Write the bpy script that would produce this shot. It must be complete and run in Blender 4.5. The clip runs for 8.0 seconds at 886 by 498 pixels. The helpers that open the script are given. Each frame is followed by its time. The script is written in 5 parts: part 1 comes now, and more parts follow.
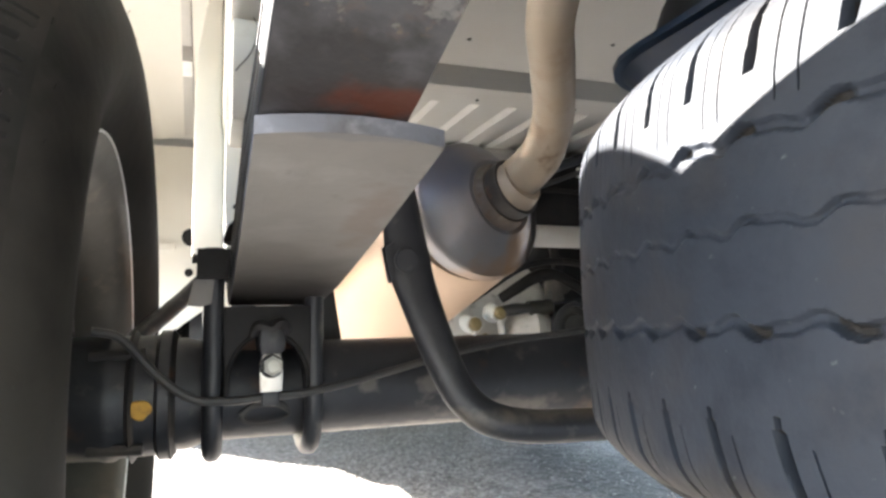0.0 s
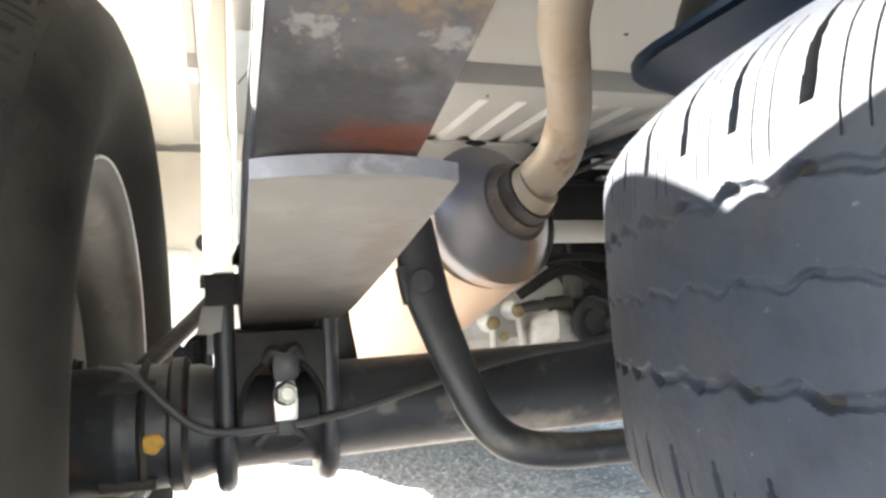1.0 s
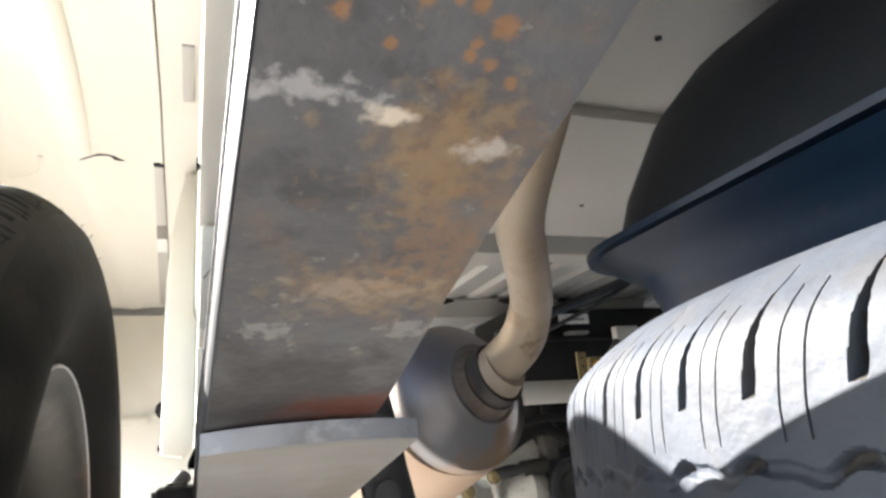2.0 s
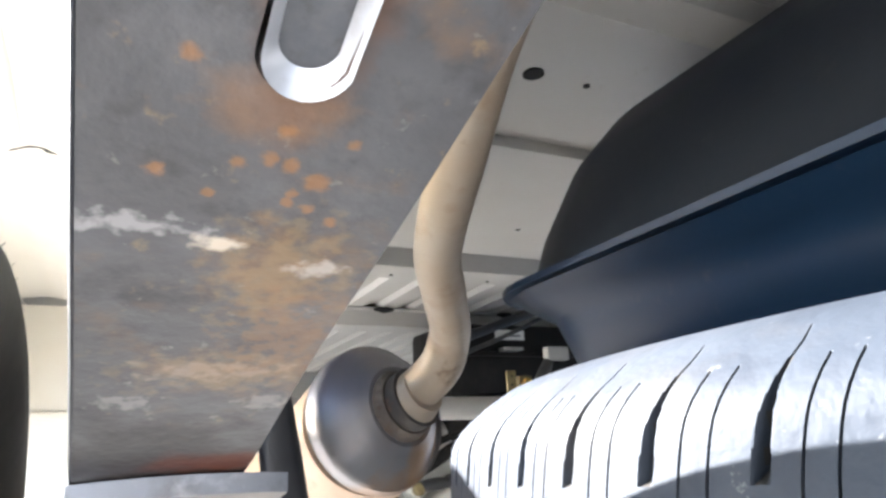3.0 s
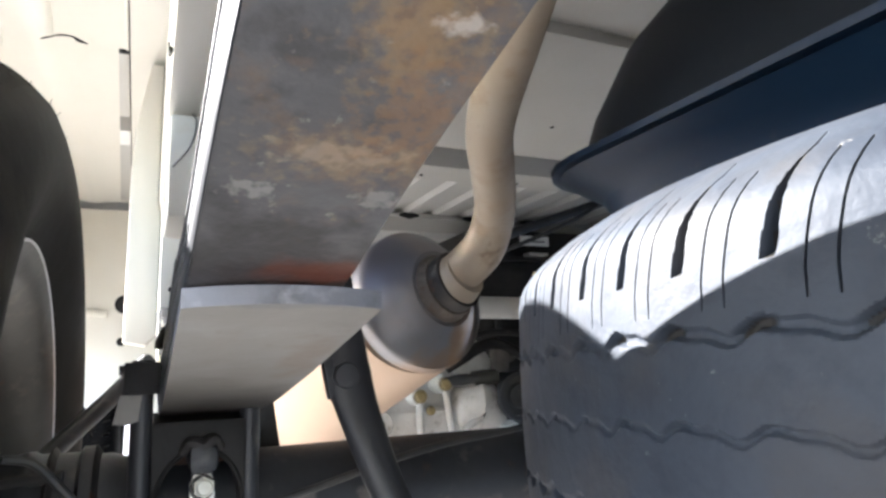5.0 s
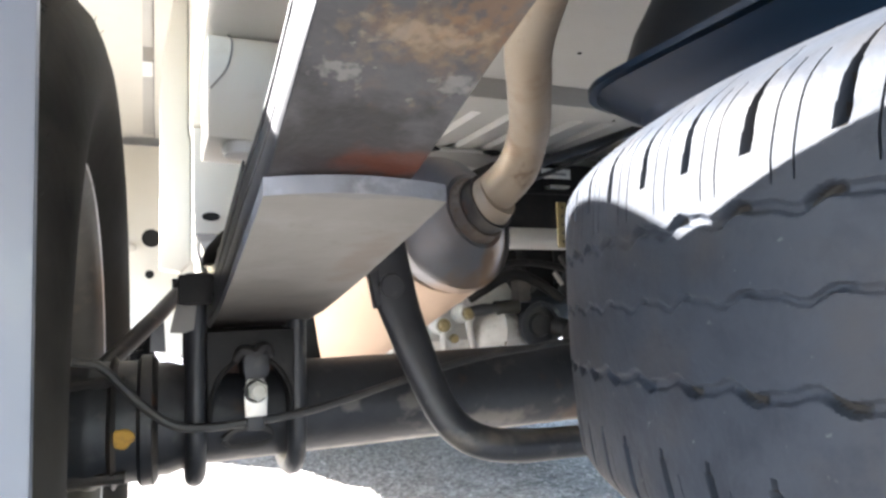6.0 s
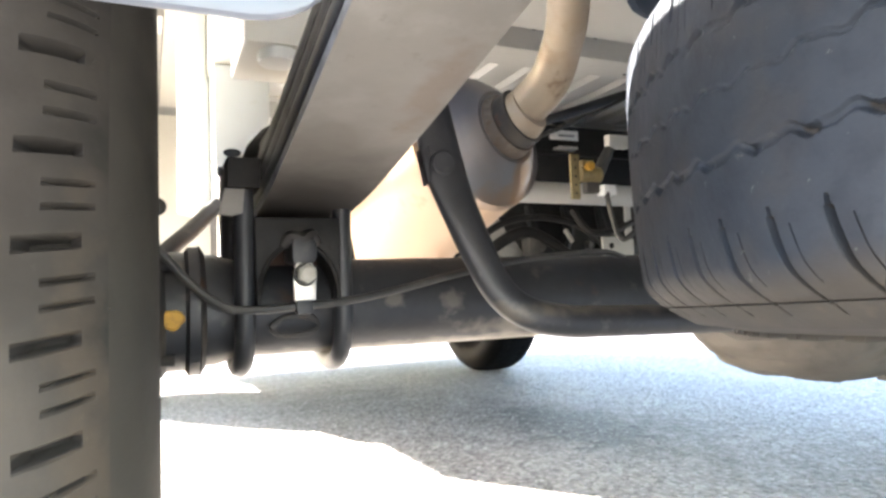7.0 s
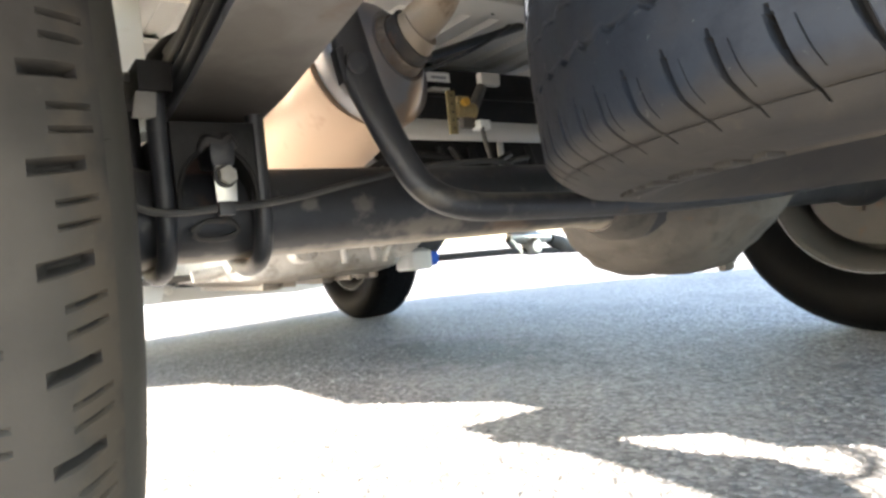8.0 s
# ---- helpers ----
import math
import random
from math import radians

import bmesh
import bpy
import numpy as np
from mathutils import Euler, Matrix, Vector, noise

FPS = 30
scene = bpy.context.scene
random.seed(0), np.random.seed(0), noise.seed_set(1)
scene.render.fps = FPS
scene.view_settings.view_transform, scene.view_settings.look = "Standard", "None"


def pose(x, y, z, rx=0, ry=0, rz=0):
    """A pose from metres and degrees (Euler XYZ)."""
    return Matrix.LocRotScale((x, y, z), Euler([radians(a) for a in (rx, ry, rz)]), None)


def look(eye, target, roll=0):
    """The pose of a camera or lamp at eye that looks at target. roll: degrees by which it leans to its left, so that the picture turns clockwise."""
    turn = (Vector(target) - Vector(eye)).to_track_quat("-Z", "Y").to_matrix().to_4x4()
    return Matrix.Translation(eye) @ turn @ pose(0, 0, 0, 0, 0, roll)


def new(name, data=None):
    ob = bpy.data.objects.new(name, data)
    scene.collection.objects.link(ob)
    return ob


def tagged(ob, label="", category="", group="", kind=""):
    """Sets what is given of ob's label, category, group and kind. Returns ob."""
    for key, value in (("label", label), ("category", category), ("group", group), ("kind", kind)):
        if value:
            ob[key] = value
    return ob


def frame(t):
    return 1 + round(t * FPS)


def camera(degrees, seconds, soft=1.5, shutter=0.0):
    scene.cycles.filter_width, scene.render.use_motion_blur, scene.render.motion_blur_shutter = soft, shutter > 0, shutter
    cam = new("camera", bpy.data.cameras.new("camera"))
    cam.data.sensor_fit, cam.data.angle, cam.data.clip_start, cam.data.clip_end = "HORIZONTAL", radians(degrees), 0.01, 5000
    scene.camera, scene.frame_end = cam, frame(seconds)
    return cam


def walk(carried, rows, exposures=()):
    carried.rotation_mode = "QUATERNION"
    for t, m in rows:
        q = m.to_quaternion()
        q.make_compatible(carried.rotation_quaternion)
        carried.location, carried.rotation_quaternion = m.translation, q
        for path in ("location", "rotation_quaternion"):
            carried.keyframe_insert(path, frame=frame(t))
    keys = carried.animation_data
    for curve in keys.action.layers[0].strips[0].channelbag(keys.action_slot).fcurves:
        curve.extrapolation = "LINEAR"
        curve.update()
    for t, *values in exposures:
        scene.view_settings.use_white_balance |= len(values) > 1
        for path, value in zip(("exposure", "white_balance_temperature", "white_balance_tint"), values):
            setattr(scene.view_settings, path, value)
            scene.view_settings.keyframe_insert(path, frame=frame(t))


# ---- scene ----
cam = camera(68.5, 8.0, soft=2.8)
PATH = [
    (0, (0.0313, 0.0085, 0.4058), (0.6970, 1.8858, 0.5858), -0.9),
    (0.2, (0.0248, 0.0026, 0.4050), (0.6992, 1.8671, 0.6672), -3.5),
    (0.5, (0.0258, 0.0122, 0.4158), (0.6908, 1.8889, 0.6052), -2.4),
    (0.7, (0.0248, 0.0101, 0.4216), (0.6620, 1.8894, 0.6709), -3.2),
    (1, (0.0382, 0.0289, 0.4290), (0.6615, 1.9234, 0.5791), -2.9),
    (1.2, (0.0359, 0.0295, 0.4386), (0.6498, 1.9095, 0.7365), -3.6),
    (1.5, (0.0385, 0.0351, 0.4513), (0.7146, 1.8759, 0.8442), -4.7),
    (1.7, (0.0410, 0.0255, 0.4606), (0.7141, 1.8556, 0.9052), -5.1),
    (2, (0.0429, 0.0179, 0.4714), (0.7510, 1.7991, 1.0419), -5.1),
    (2.2, (0.0442, 0.0109, 0.4772), (0.7622, 1.7814, 1.0685), -4.2),
    (3.3, (0.0664, -0.0174, 0.4919), (0.9270, 1.7064, 1.0283), -2.4),
    (3.5, (0.0626, -0.0185, 0.4893), (0.8862, 1.7358, 0.9834), -2.3),
    (4, (0.0533, -0.0097, 0.4786), (0.8104, 1.7946, 0.8924), -1.5),
    (4.5, (0.0528, 0.0029, 0.4649), (0.8228, 1.8137, 0.8230), -1.8),
    (4.7, (0.0463, 0.0055, 0.4586), (0.8478, 1.8043, 0.8078), -1.4),
    (5.8, (0.0153, 0.0039, 0.4402), (0.8233, 1.8227, 0.6381), -2.2),
    (6, (0.0108, 0.0048, 0.4324), (0.7908, 1.8406, 0.5795), -1.7),
    (6.2, (0.0083, 0.0027, 0.4264), (0.7617, 1.8518, 0.5409), -1.5),
    (6.5, (-0.0075, 0.0139, 0.3907), (0.7403, 1.8660, 0.4933), -1.9),
    (6.8, (-0.0245, 0.0198, 0.3594), (0.7098, 1.8781, 0.4487), -0.9),
    (7, (-0.0314, 0.0291, 0.3422), (0.7700, 1.8565, 0.4764), -2.2),
    (7.2, (-0.0356, 0.0247, 0.3182), (0.8104, 1.8342, 0.4173), -1.8),
    (7.5, (-0.0540, 0.0301, 0.2974), (0.9003, 1.7862, 0.3702), -2.6),
    (8, (-0.0909, 0.0155, 0.2865), (1.0583, 1.6522, 0.2742), -5.8),
]
walk(cam, [(t, look(eye, target, roll)) for t, eye, target, roll in PATH],
     [(0, 3.6, 6650, 12), (0.5, 4.05, 6700, 12), (1, 4.15, 6750, 11), (2, 3.6, 6650, 11), (3.5, 4.28, 6150, 12), (4.5, 3.55, 6200, 12), (6, 3.75, 6350, 13), (6.5, 4.07, 6550, 11), (7, 4.28, 6900, 12.5), (7.5, 4.14, 6950, 12.5), (8, 3.58, 7050, 12)])

# ---- light ----
world = bpy.data.worlds.new("sky")
scene.world = world
world.use_nodes = True
wn = world.node_tree.nodes
sky = wn.new("ShaderNodeTexSky")
sky.sky_type = "NISHITA"
sky.sun_disc = False
SUN_WAY = Vector((1.0, -1.0, -0.72)).normalized()
sky.sun_elevation = math.asin(-SUN_WAY.z)
sky.sun_rotation = math.atan2(-SUN_WAY.x, -SUN_WAY.y)
world.node_tree.links.new(sky.outputs[0], wn["Background"].inputs[0])
wn["Background"].inputs[1].default_value = 0.115
sun_data = bpy.data.lights.new("sun", "SUN")
sun_data.energy, sun_data.angle, sun_data.color = 5.0, radians(0.5), (1.0, 0.965, 0.91)
sun = new("sun", sun_data)
sun.matrix_world = look(-20 * SUN_WAY, (0, 0, 0))


# ---- materials ----
def mat(name, base, rough=0.6, metal=0.0, layers=(), bump=(), coat=0.0):
    """layers: (colour, scale, low, high, amount[, detail]) noise stains laid over the base; bump: (scale, strength) pairs."""
    m = bpy.data.materials.new(name)
    m.use_nodes = True
    nt = m.node_tree
    n, ln = nt.nodes, nt.links
    bsdf = n["Principled BSDF"]
    bsdf.inputs["Roughness"].default_value = rough
    bsdf.inputs["Metallic"].default_value = metal
    bsdf.inputs["Coat Weight"].default_value = coat
    tc = n.new("ShaderNodeTexCoord")
    rgb = n.new("ShaderNodeRGB")
    rgb.outputs[0].default_value = (*base, 1)
    col = rgb.outputs[0]
    for i, (c, scale, low, high, amount) in enumerate(layers):
        tex = n.new("ShaderNodeTexNoise")
        tex.inputs["Scale"].default_value = scale
        tex.inputs["Detail"].default_value = 7
        tex.inputs["Roughness"].default_value = 0.6
        shift = n.new("ShaderNodeVectorMath")
        shift.inputs[1].default_value = (3.1 * i + 1.7, 7.3 * i, 2.2 * i)
        ln.new(tc.outputs["Object"], shift.inputs[0])
        ln.new(shift.outputs[0], tex.inputs["Vector"])
        rng = n.new("ShaderNodeMapRange")
        rng.inputs[1].default_value, rng.inputs[2].default_value = low, high
        rng.inputs[3].default_value, rng.inputs[4].default_value = 0.0, amount
        ln.new(tex.outputs[0], rng.inputs[0])
        mix = n.new("ShaderNodeMix")
        mix.data_type = "RGBA"
        ln.new(rng.outputs[0], mix.inputs[0])
        ln.new(col, mix.inputs[6])
        mix.inputs[7].default_value = (*c, 1)
        col = mix.outputs[2]
    ln.new(col, bsdf.inputs["Base Color"])
    last = None
    for scale, strength in bump:
        tex = n.new("ShaderNodeTexNoise")
        tex.inputs["Scale"].default_value = scale
        tex.inputs["Detail"].default_value = 5
        ln.new(tc.outputs["Object"], tex.inputs["Vector"])
        b = n.new("ShaderNodeBump")
        b.inputs["Strength"].default_value = strength
        b.inputs["Distance"].default_value = 0.3 / scale
        ln.new(tex.outputs[0], b.inputs["Height"])
        if last:
            ln.new(last.outputs[0], b.inputs["Normal"])
        last = b
    if last:
        ln.new(last.outputs[0], bsdf.inputs["Normal"])
    return m


def blotch(m, colour, centre, size, edge, scale, amount):
    """One irregular patch of colour of its own round a place on the thing (object coordinates)."""
    nt = m.node_tree
    n, ln = nt.nodes, nt.links
    bsdf = n["Principled BSDF"]
    src = bsdf.inputs["Base Color"].links[0].from_socket
    tc = n.new("ShaderNodeTexCoord")
    sub = n.new("ShaderNodeVectorMath")
    sub.operation = "SUBTRACT"
    sub.inputs[1].default_value = centre
    div = n.new("ShaderNodeVectorMath")
    div.operation = "DIVIDE"
    div.inputs[1].default_value = size
    ln.new(tc.outputs["Object"], sub.inputs[0])
    ln.new(sub.outputs[0], div.inputs[0])
    ln_ = n.new("ShaderNodeVectorMath")
    ln_.operation = "LENGTH"
    ln.new(div.outputs[0], ln_.inputs[0])
    tex = n.new("ShaderNodeTexNoise")
    tex.inputs["Scale"].default_value = scale
    tex.inputs["Detail"].default_value = 6
    ln.new(tc.outputs["Object"], tex.inputs["Vector"])
    add = n.new("ShaderNodeMath")
    add.operation = "MULTIPLY_ADD"
    ln.new(tex.outputs[0], add.inputs[0])
    add.inputs[1].default_value = edge
    ln.new(ln_.outputs["Value"], add.inputs[2])
    rng = n.new("ShaderNodeMapRange")
    rng.inputs[1].default_value, rng.inputs[2].default_value = 0.62 + edge * 0.45, 1.25 + edge * 0.5
    rng.inputs[3].default_value, rng.inputs[4].default_value = amount, 0.0
    ln.new(add.outputs[0], rng.inputs[0])
    mix = n.new("ShaderNodeMix")
    mix.data_type = "RGBA"
    ln.new(rng.outputs[0], mix.inputs[0])
    ln.new(src, mix.inputs[6])
    mix.inputs[7].default_value = (*colour, 1)
    ln.new(mix.outputs[2], bsdf.inputs["Base Color"])


WHITE = mat("white_paint", (0.66, 0.635, 0.56), 0.45, 0, [((0.62, 0.57, 0.47), 7, 0.45, 0.8, 0.45), ((0.5, 0.43, 0.32), 40, 0.64, 0.8, 0.35), ((0.35, 0.3, 0.23), 130, 0.68, 0.78, 0.4)], [(120, 0.05)], 0.15)
GREYWHITE = mat("grey_white_underbody_paint", (0.44, 0.43, 0.395), 0.5, 0, [((0.4, 0.375, 0.33), 6, 0.4, 0.75, 0.5), ((0.33, 0.29, 0.23), 50, 0.62, 0.8, 0.4)], [(90, 0.06)])
BRACKET = mat("dusty_grey_bracket_steel", (0.2, 0.187, 0.167), 0.55, 0, [((0.16, 0.145, 0.125), 30, 0.45, 0.7, 0.7), ((0.1, 0.08, 0.06), 90, 0.58, 0.74, 0.5)], [(200, 0.12)])
# upper tank shell: the same plastic in a shaded, less blue copy
TANKTOP = mat("shaded_black_plastic", (0.0108, 0.0143, 0.02), 0.5, 0, [((0.021, 0.023, 0.028), 5, 0.45, 0.8, 0.5), ((0.05, 0.047, 0.042), 60, 0.62, 0.78, 0.3)], [(300, 0.06)])
# white bumper paint; blue-grey sky shade is put into its colour
BLUEWHITE = mat("white_paint_in_sky_shade", (0.138, 0.156, 0.19), 0.35, 0, [((0.22, 0.225, 0.235), 9, 0.45, 0.85, 0.3)], (), 0.2)
# the blue of the reflected sky is mixed into this rubber's colour
RUBBER = mat("tyre_rubber", (0.0175, 0.023, 0.0325), 0.62, 0, [((0.041, 0.047, 0.057), 6, 0.42, 0.72, 0.75), ((0.033, 0.029, 0.026), 22, 0.52, 0.72, 0.55), ((0.01, 0.013, 0.02), 48, 0.5, 0.68, 0.6), ((0.16, 0.155, 0.145), 150, 0.67, 0.74, 0.6)], [(350, 0.2), (70, 0.16), (24, 0.16)])
DUSTRUBBER = mat("dusty_tyre_tread", (0.026, 0.025, 0.023), 0.85, 0, [((0.042, 0.037, 0.031), 8, 0.4, 0.7, 0.7), ((0.016, 0.015, 0.014), 28, 0.5, 0.7, 0.6), ((0.1, 0.09, 0.075), 130, 0.66, 0.76, 0.5)], [(350, 0.15), (60, 0.08)])
# lower rear of the tread made paler than the rest
blotch(DUSTRUBBER, (0.066, 0.059, 0.05), (-0.01, -0.33, -0.12), (0.098, 0.3, 0.27), 1.2, 22, 0.9)
blotch(DUSTRUBBER, (0.085, 0.066, 0.048), (0.08, -0.32, -0.1), (0.01, 0.2, 0.12), 2.6, 60, 0.45)
BLACKPAINT = mat("black_chassis_paint", (0.0165, 0.0175, 0.0205), 0.46, 0, [((0.058, 0.058, 0.06), 8, 0.4, 0.72, 0.6), ((0.16, 0.145, 0.12), 45, 0.6, 0.78, 0.6), ((0.1, 0.05, 0.025), 25, 0.64, 0.74, 0.5)], [(160, 0.15), (25, 0.1)])
DARKIRON = mat("dark_forged_iron", (0.035, 0.032, 0.03), 0.6, 0.2, [((0.1, 0.08, 0.06), 20, 0.45, 0.75, 0.6), ((0.14, 0.06, 0.025), 35, 0.6, 0.72, 0.6)], [(140, 0.25)])
LEAFEDGE = mat("black_spring_steel", (0.03, 0.032, 0.036), 0.38, 0.4, [((0.075, 0.076, 0.08), 14, 0.5, 0.8, 0.5), ((0.045, 0.044, 0.043), 45, 0.6, 0.75, 0.4)], [(120, 0.1)])
RUSTLEAF = mat("rusty_spring_steel", (0.075, 0.074, 0.074), 0.5, 0.2, [((0.14, 0.14, 0.142), 18, 0.42, 0.68, 0.65), ((0.035, 0.033, 0.032), 55, 0.52, 0.66, 0.6), ((0.17, 0.1, 0.05), 60, 0.56, 0.74, 0.45), ((0.3, 0.2, 0.09), 150, 0.62, 0.74, 0.4), ((0.36, 0.34, 0.3), 120, 0.64, 0.76, 0.6)], [(260, 0.25), (70, 0.2)])
SILVERLEAF = mat("grey_primed_spring_steel", (0.175, 0.163, 0.144), 0.5, 0.1, [((0.115, 0.106, 0.09), 9, 0.42, 0.72, 0.6), ((0.26, 0.25, 0.23), 24, 0.52, 0.75, 0.5), ((0.1, 0.085, 0.065), 75, 0.62, 0.74, 0.55)], [(240, 0.1), (50, 0.06)])
BAREEDGE = mat("bare_steel_edge", (0.55, 0.56, 0.57), 0.32, 0.6, [((0.3, 0.28, 0.25), 60, 0.5, 0.7, 0.6)], [(200, 0.1)])
MUFFLER = mat("aluminised_steel", (0.25, 0.245, 0.25), 0.48, 0.7, [((0.32, 0.24, 0.19), 10, 0.42, 0.75, 0.6), ((0.2, 0.18, 0.17), 60, 0.6, 0.75, 0.3)], [(180, 0.05)])
MUFFLERBODY = mat("heat_tinted_muffler_steel", (0.43, 0.305, 0.205), 0.5, 0.25, [((0.5, 0.33, 0.22), 7, 0.45, 0.8, 0.55), ((0.3, 0.2, 0.13), 45, 0.63, 0.75, 0.4)], [(120, 0.05)])
NECK = mat("brown_rusted_weld_neck", (0.11, 0.088, 0.07), 0.7, 0.1, [((0.22, 0.18, 0.14), 60, 0.5, 0.72, 0.7), ((0.1, 0.055, 0.03), 120, 0.52, 0.7, 0.7)], [(200, 0.4)])
PIPE = mat("tan_oxidised_exhaust_pipe", (0.39, 0.31, 0.225), 0.55, 0.35, [((0.42, 0.37, 0.3), 16, 0.4, 0.75, 0.6), ((0.26, 0.16, 0.09), 22, 0.55, 0.75, 0.6), ((0.16, 0.12, 0.09), 70, 0.62, 0.75, 0.4)], [(220, 0.12)])
# lower tank shell: the blue of the reflected sky is in the base
PLASTIC = mat("skylit_black_plastic", (0.006, 0.0165, 0.036), 0.42, 0, [((0.014, 0.021, 0.033), 6, 0.45, 0.8, 0.5), ((0.05, 0.047, 0.042), 60, 0.62, 0.78, 0.3)], [(300, 0.06)])
ZINC = mat("zinc_plated_steel", (0.6, 0.58, 0.52), 0.35, 0.7, [((0.35, 0.3, 0.22), 70, 0.5, 0.75, 0.6)], [(200, 0.1)])
BRASS = mat("yellow_zinc", (0.26, 0.205, 0.1), 0.45, 0.5, [((0.16, 0.11, 0.05), 60, 0.45, 0.7, 0.7)], [(200, 0.1)])
SIDEWALL = mat("black_sidewall_rubber", (0.0165, 0.016, 0.015), 0.62, 0, [((0.018, 0.017, 0.0145), 14, 0.5, 0.85, 0.4), ((0.022, 0.019, 0.016), 40, 0.64, 0.78, 0.3)], [(300, 0.12), (40, 0.1)])
CAST = mat("cast_aluminium", (0.6, 0.585, 0.54), 0.55, 0.1, [((0.34, 0.3, 0.24), 8, 0.42, 0.74, 0.7), ((0.16, 0.13, 0.095), 30, 0.56, 0.74, 0.7)], [(70, 0.4), (260, 0.15)])
DIRTYIRON = mat("dusty_cast_iron", (0.06, 0.054, 0.047), 0.75, 0.0, [((0.125, 0.11, 0.092), 9, 0.4, 0.72, 0.75), ((0.022, 0.02, 0.018), 24, 0.52, 0.72, 0.7), ((0.12, 0.075, 0.045), 40, 0.62, 0.74, 0.4)], [(60, 0.45), (260, 0.15)])
RIMSTEEL = mat("grey_painted_rim_steel", (0.066, 0.064, 0.055), 0.42, 0.35, [((0.024, 0.022, 0.017), 9, 0.4, 0.72, 0.75), ((0.16, 0.135, 0.1), 32, 0.58, 0.76, 0.5), ((0.09, 0.04, 0.018), 60, 0.64, 0.74, 0.6)], [(150, 0.12), (30, 0.06)])
DRUM = mat("dusty_brake_drum_iron", (0.056, 0.053, 0.047), 0.65, 0.1, [((0.085, 0.075, 0.06), 12, 0.42, 0.75, 0.6), ((0.09, 0.045, 0.02), 35, 0.6, 0.74, 0.6)], [(150, 0.25)])
HOSE = mat("rubber_hose", (0.03, 0.03, 0.03), 0.5, 0, [((0.1, 0.09, 0.075), 30, 0.45, 0.75, 0.5)], [(200, 0.08)])
OCHRE = mat("ochre_paint_mark", (0.55, 0.3, 0.04), 0.6, 0, [((0.3, 0.15, 0.03), 160, 0.5, 0.65, 0.6)], ())
LABEL = mat("white_label", (0.75, 0.75, 0.72), 0.5, 0, [((0.5, 0.48, 0.42), 60, 0.5, 0.8, 0.3)], ())
INK = mat("grey_print", (0.2, 0.2, 0.2), 0.6)
BLUEPL = mat("blue_plastic", (0.01, 0.13, 0.75), 0.35, 0, [((0.05, 0.2, 0.6), 60, 0.5, 0.8, 0.3)])
SEAL = mat("dark_void_lining", (0.01, 0.01, 0.01), 0.9, 0, [((0.03, 0.025, 0.02), 20, 0.5, 0.8, 0.5)])
for colour, centre, size, edge, scale, amount in (
        ((0.024, 0.022, 0.021), (0.07, 0.24), (0.055, 0.026), 2.2, 70, 0.85),
        ((0.03, 0.018, 0.014), (0.092, 0.255), (0.045, 0.013), 1.6, 80, 0.6), ((0.088, 0.021, 0.007), (0.097, 0.2535), (0.026, 0.011), 2.2, 110, 0.85),
        ((0.17, 0.105, 0.055), (0.092, 0.137), (0.013, 0.016), 4.2, 170, 0.65),
        ((0.15, 0.095, 0.055), (0.088, 0.185), (0.02, 0.01), 4.2, 170, 0.5),
        ((0.2, 0.13, 0.075), (0.109, 0.16), (0.004, 0.04), 3.4, 120, 0.35),
        ((0.3, 0.2, 0.09), (0.092, 0.138), (0.014, 0.018), 5.0, 190, 0.28),
        ((0.3, 0.21, 0.11), (0.086, 0.187), (0.022, 0.01), 5.0, 190, 0.25),
        ((0.2, 0.11, 0.05), (0.1, 0.165), (0.012, 0.02), 5.0, 230, 0.5),
        ((0.5, 0.48, 0.46), (0.06, 0.1225), (0.012, 0.0026), 4.4, 260, 0.42),
        ((0.6, 0.52, 0.4), (0.0775, 0.1268), (0.0045, 0.0025), 2.4, 240, 0.75),
        ((0.5, 0.46, 0.4), (0.1, 0.1335), (0.006, 0.003), 3.2, 240, 0.55),
        ((0.36, 0.28, 0.2), (0.083, 0.186), (0.018, 0.0045), 5.0, 260, 0.35),
        ((0.42, 0.4, 0.36), (0.062, 0.205), (0.006, 0.004), 4.4, 280, 0.32),
        ((0.42, 0.4, 0.36), (0.104, 0.205), (0.008, 0.004), 4.4, 280, 0.32),
        ((0.2, 0.11, 0.055), (0.083, 0.089), (0.012, 0.008), 2.0, 120, 0.5),
        ((0.13, 0.055, 0.02), (0.0855, 0.055), (0.0105, 0.034), 0.7, 160, 0.8)):
    blotch(RUSTLEAF, colour, (*centre, 0.52), (*size, 0.3), edge, scale, amount)
for fx, fy, fr in ((0.0851, 0.0936, 0.0014), (0.0779, 0.1024, 0.0013), (0.0833, 0.1007, 0.0015), (0.0877, 0.1016, 0.0016), (0.0934, 0.1053, 0.0022), (0.0892, 0.1091, 0.0011), (0.0888, 0.1117, 0.0012), (0.0932, 0.1129, 0.0012), (0.0991, 0.1164, 0.0013), (0.0978, 0.0945, 0.0011), (0.0638, 0.1067, 0.0014), (0.0736, 0.1115, 0.001), (0.0675, 0.0813, 0.0013)):
    blotch(RUSTLEAF, (0.27, 0.125, 0.04), (fx, fy, 0.53), (fr * 1.25, fr * 1.25, 0.3), 1.9, 420, 0.62)
blotch(BLACKPAINT, (0.2, 0.18, 0.15), (0.222, 0.59, 0.335), (0.011, 0.03, 0.01), 1.8, 120, 0.55)
blotch(BLACKPAINT, (0.2, 0.18, 0.15), (0.165, 0.59, 0.338), (0.009, 0.03, 0.008), 1.8, 120, 0.5)
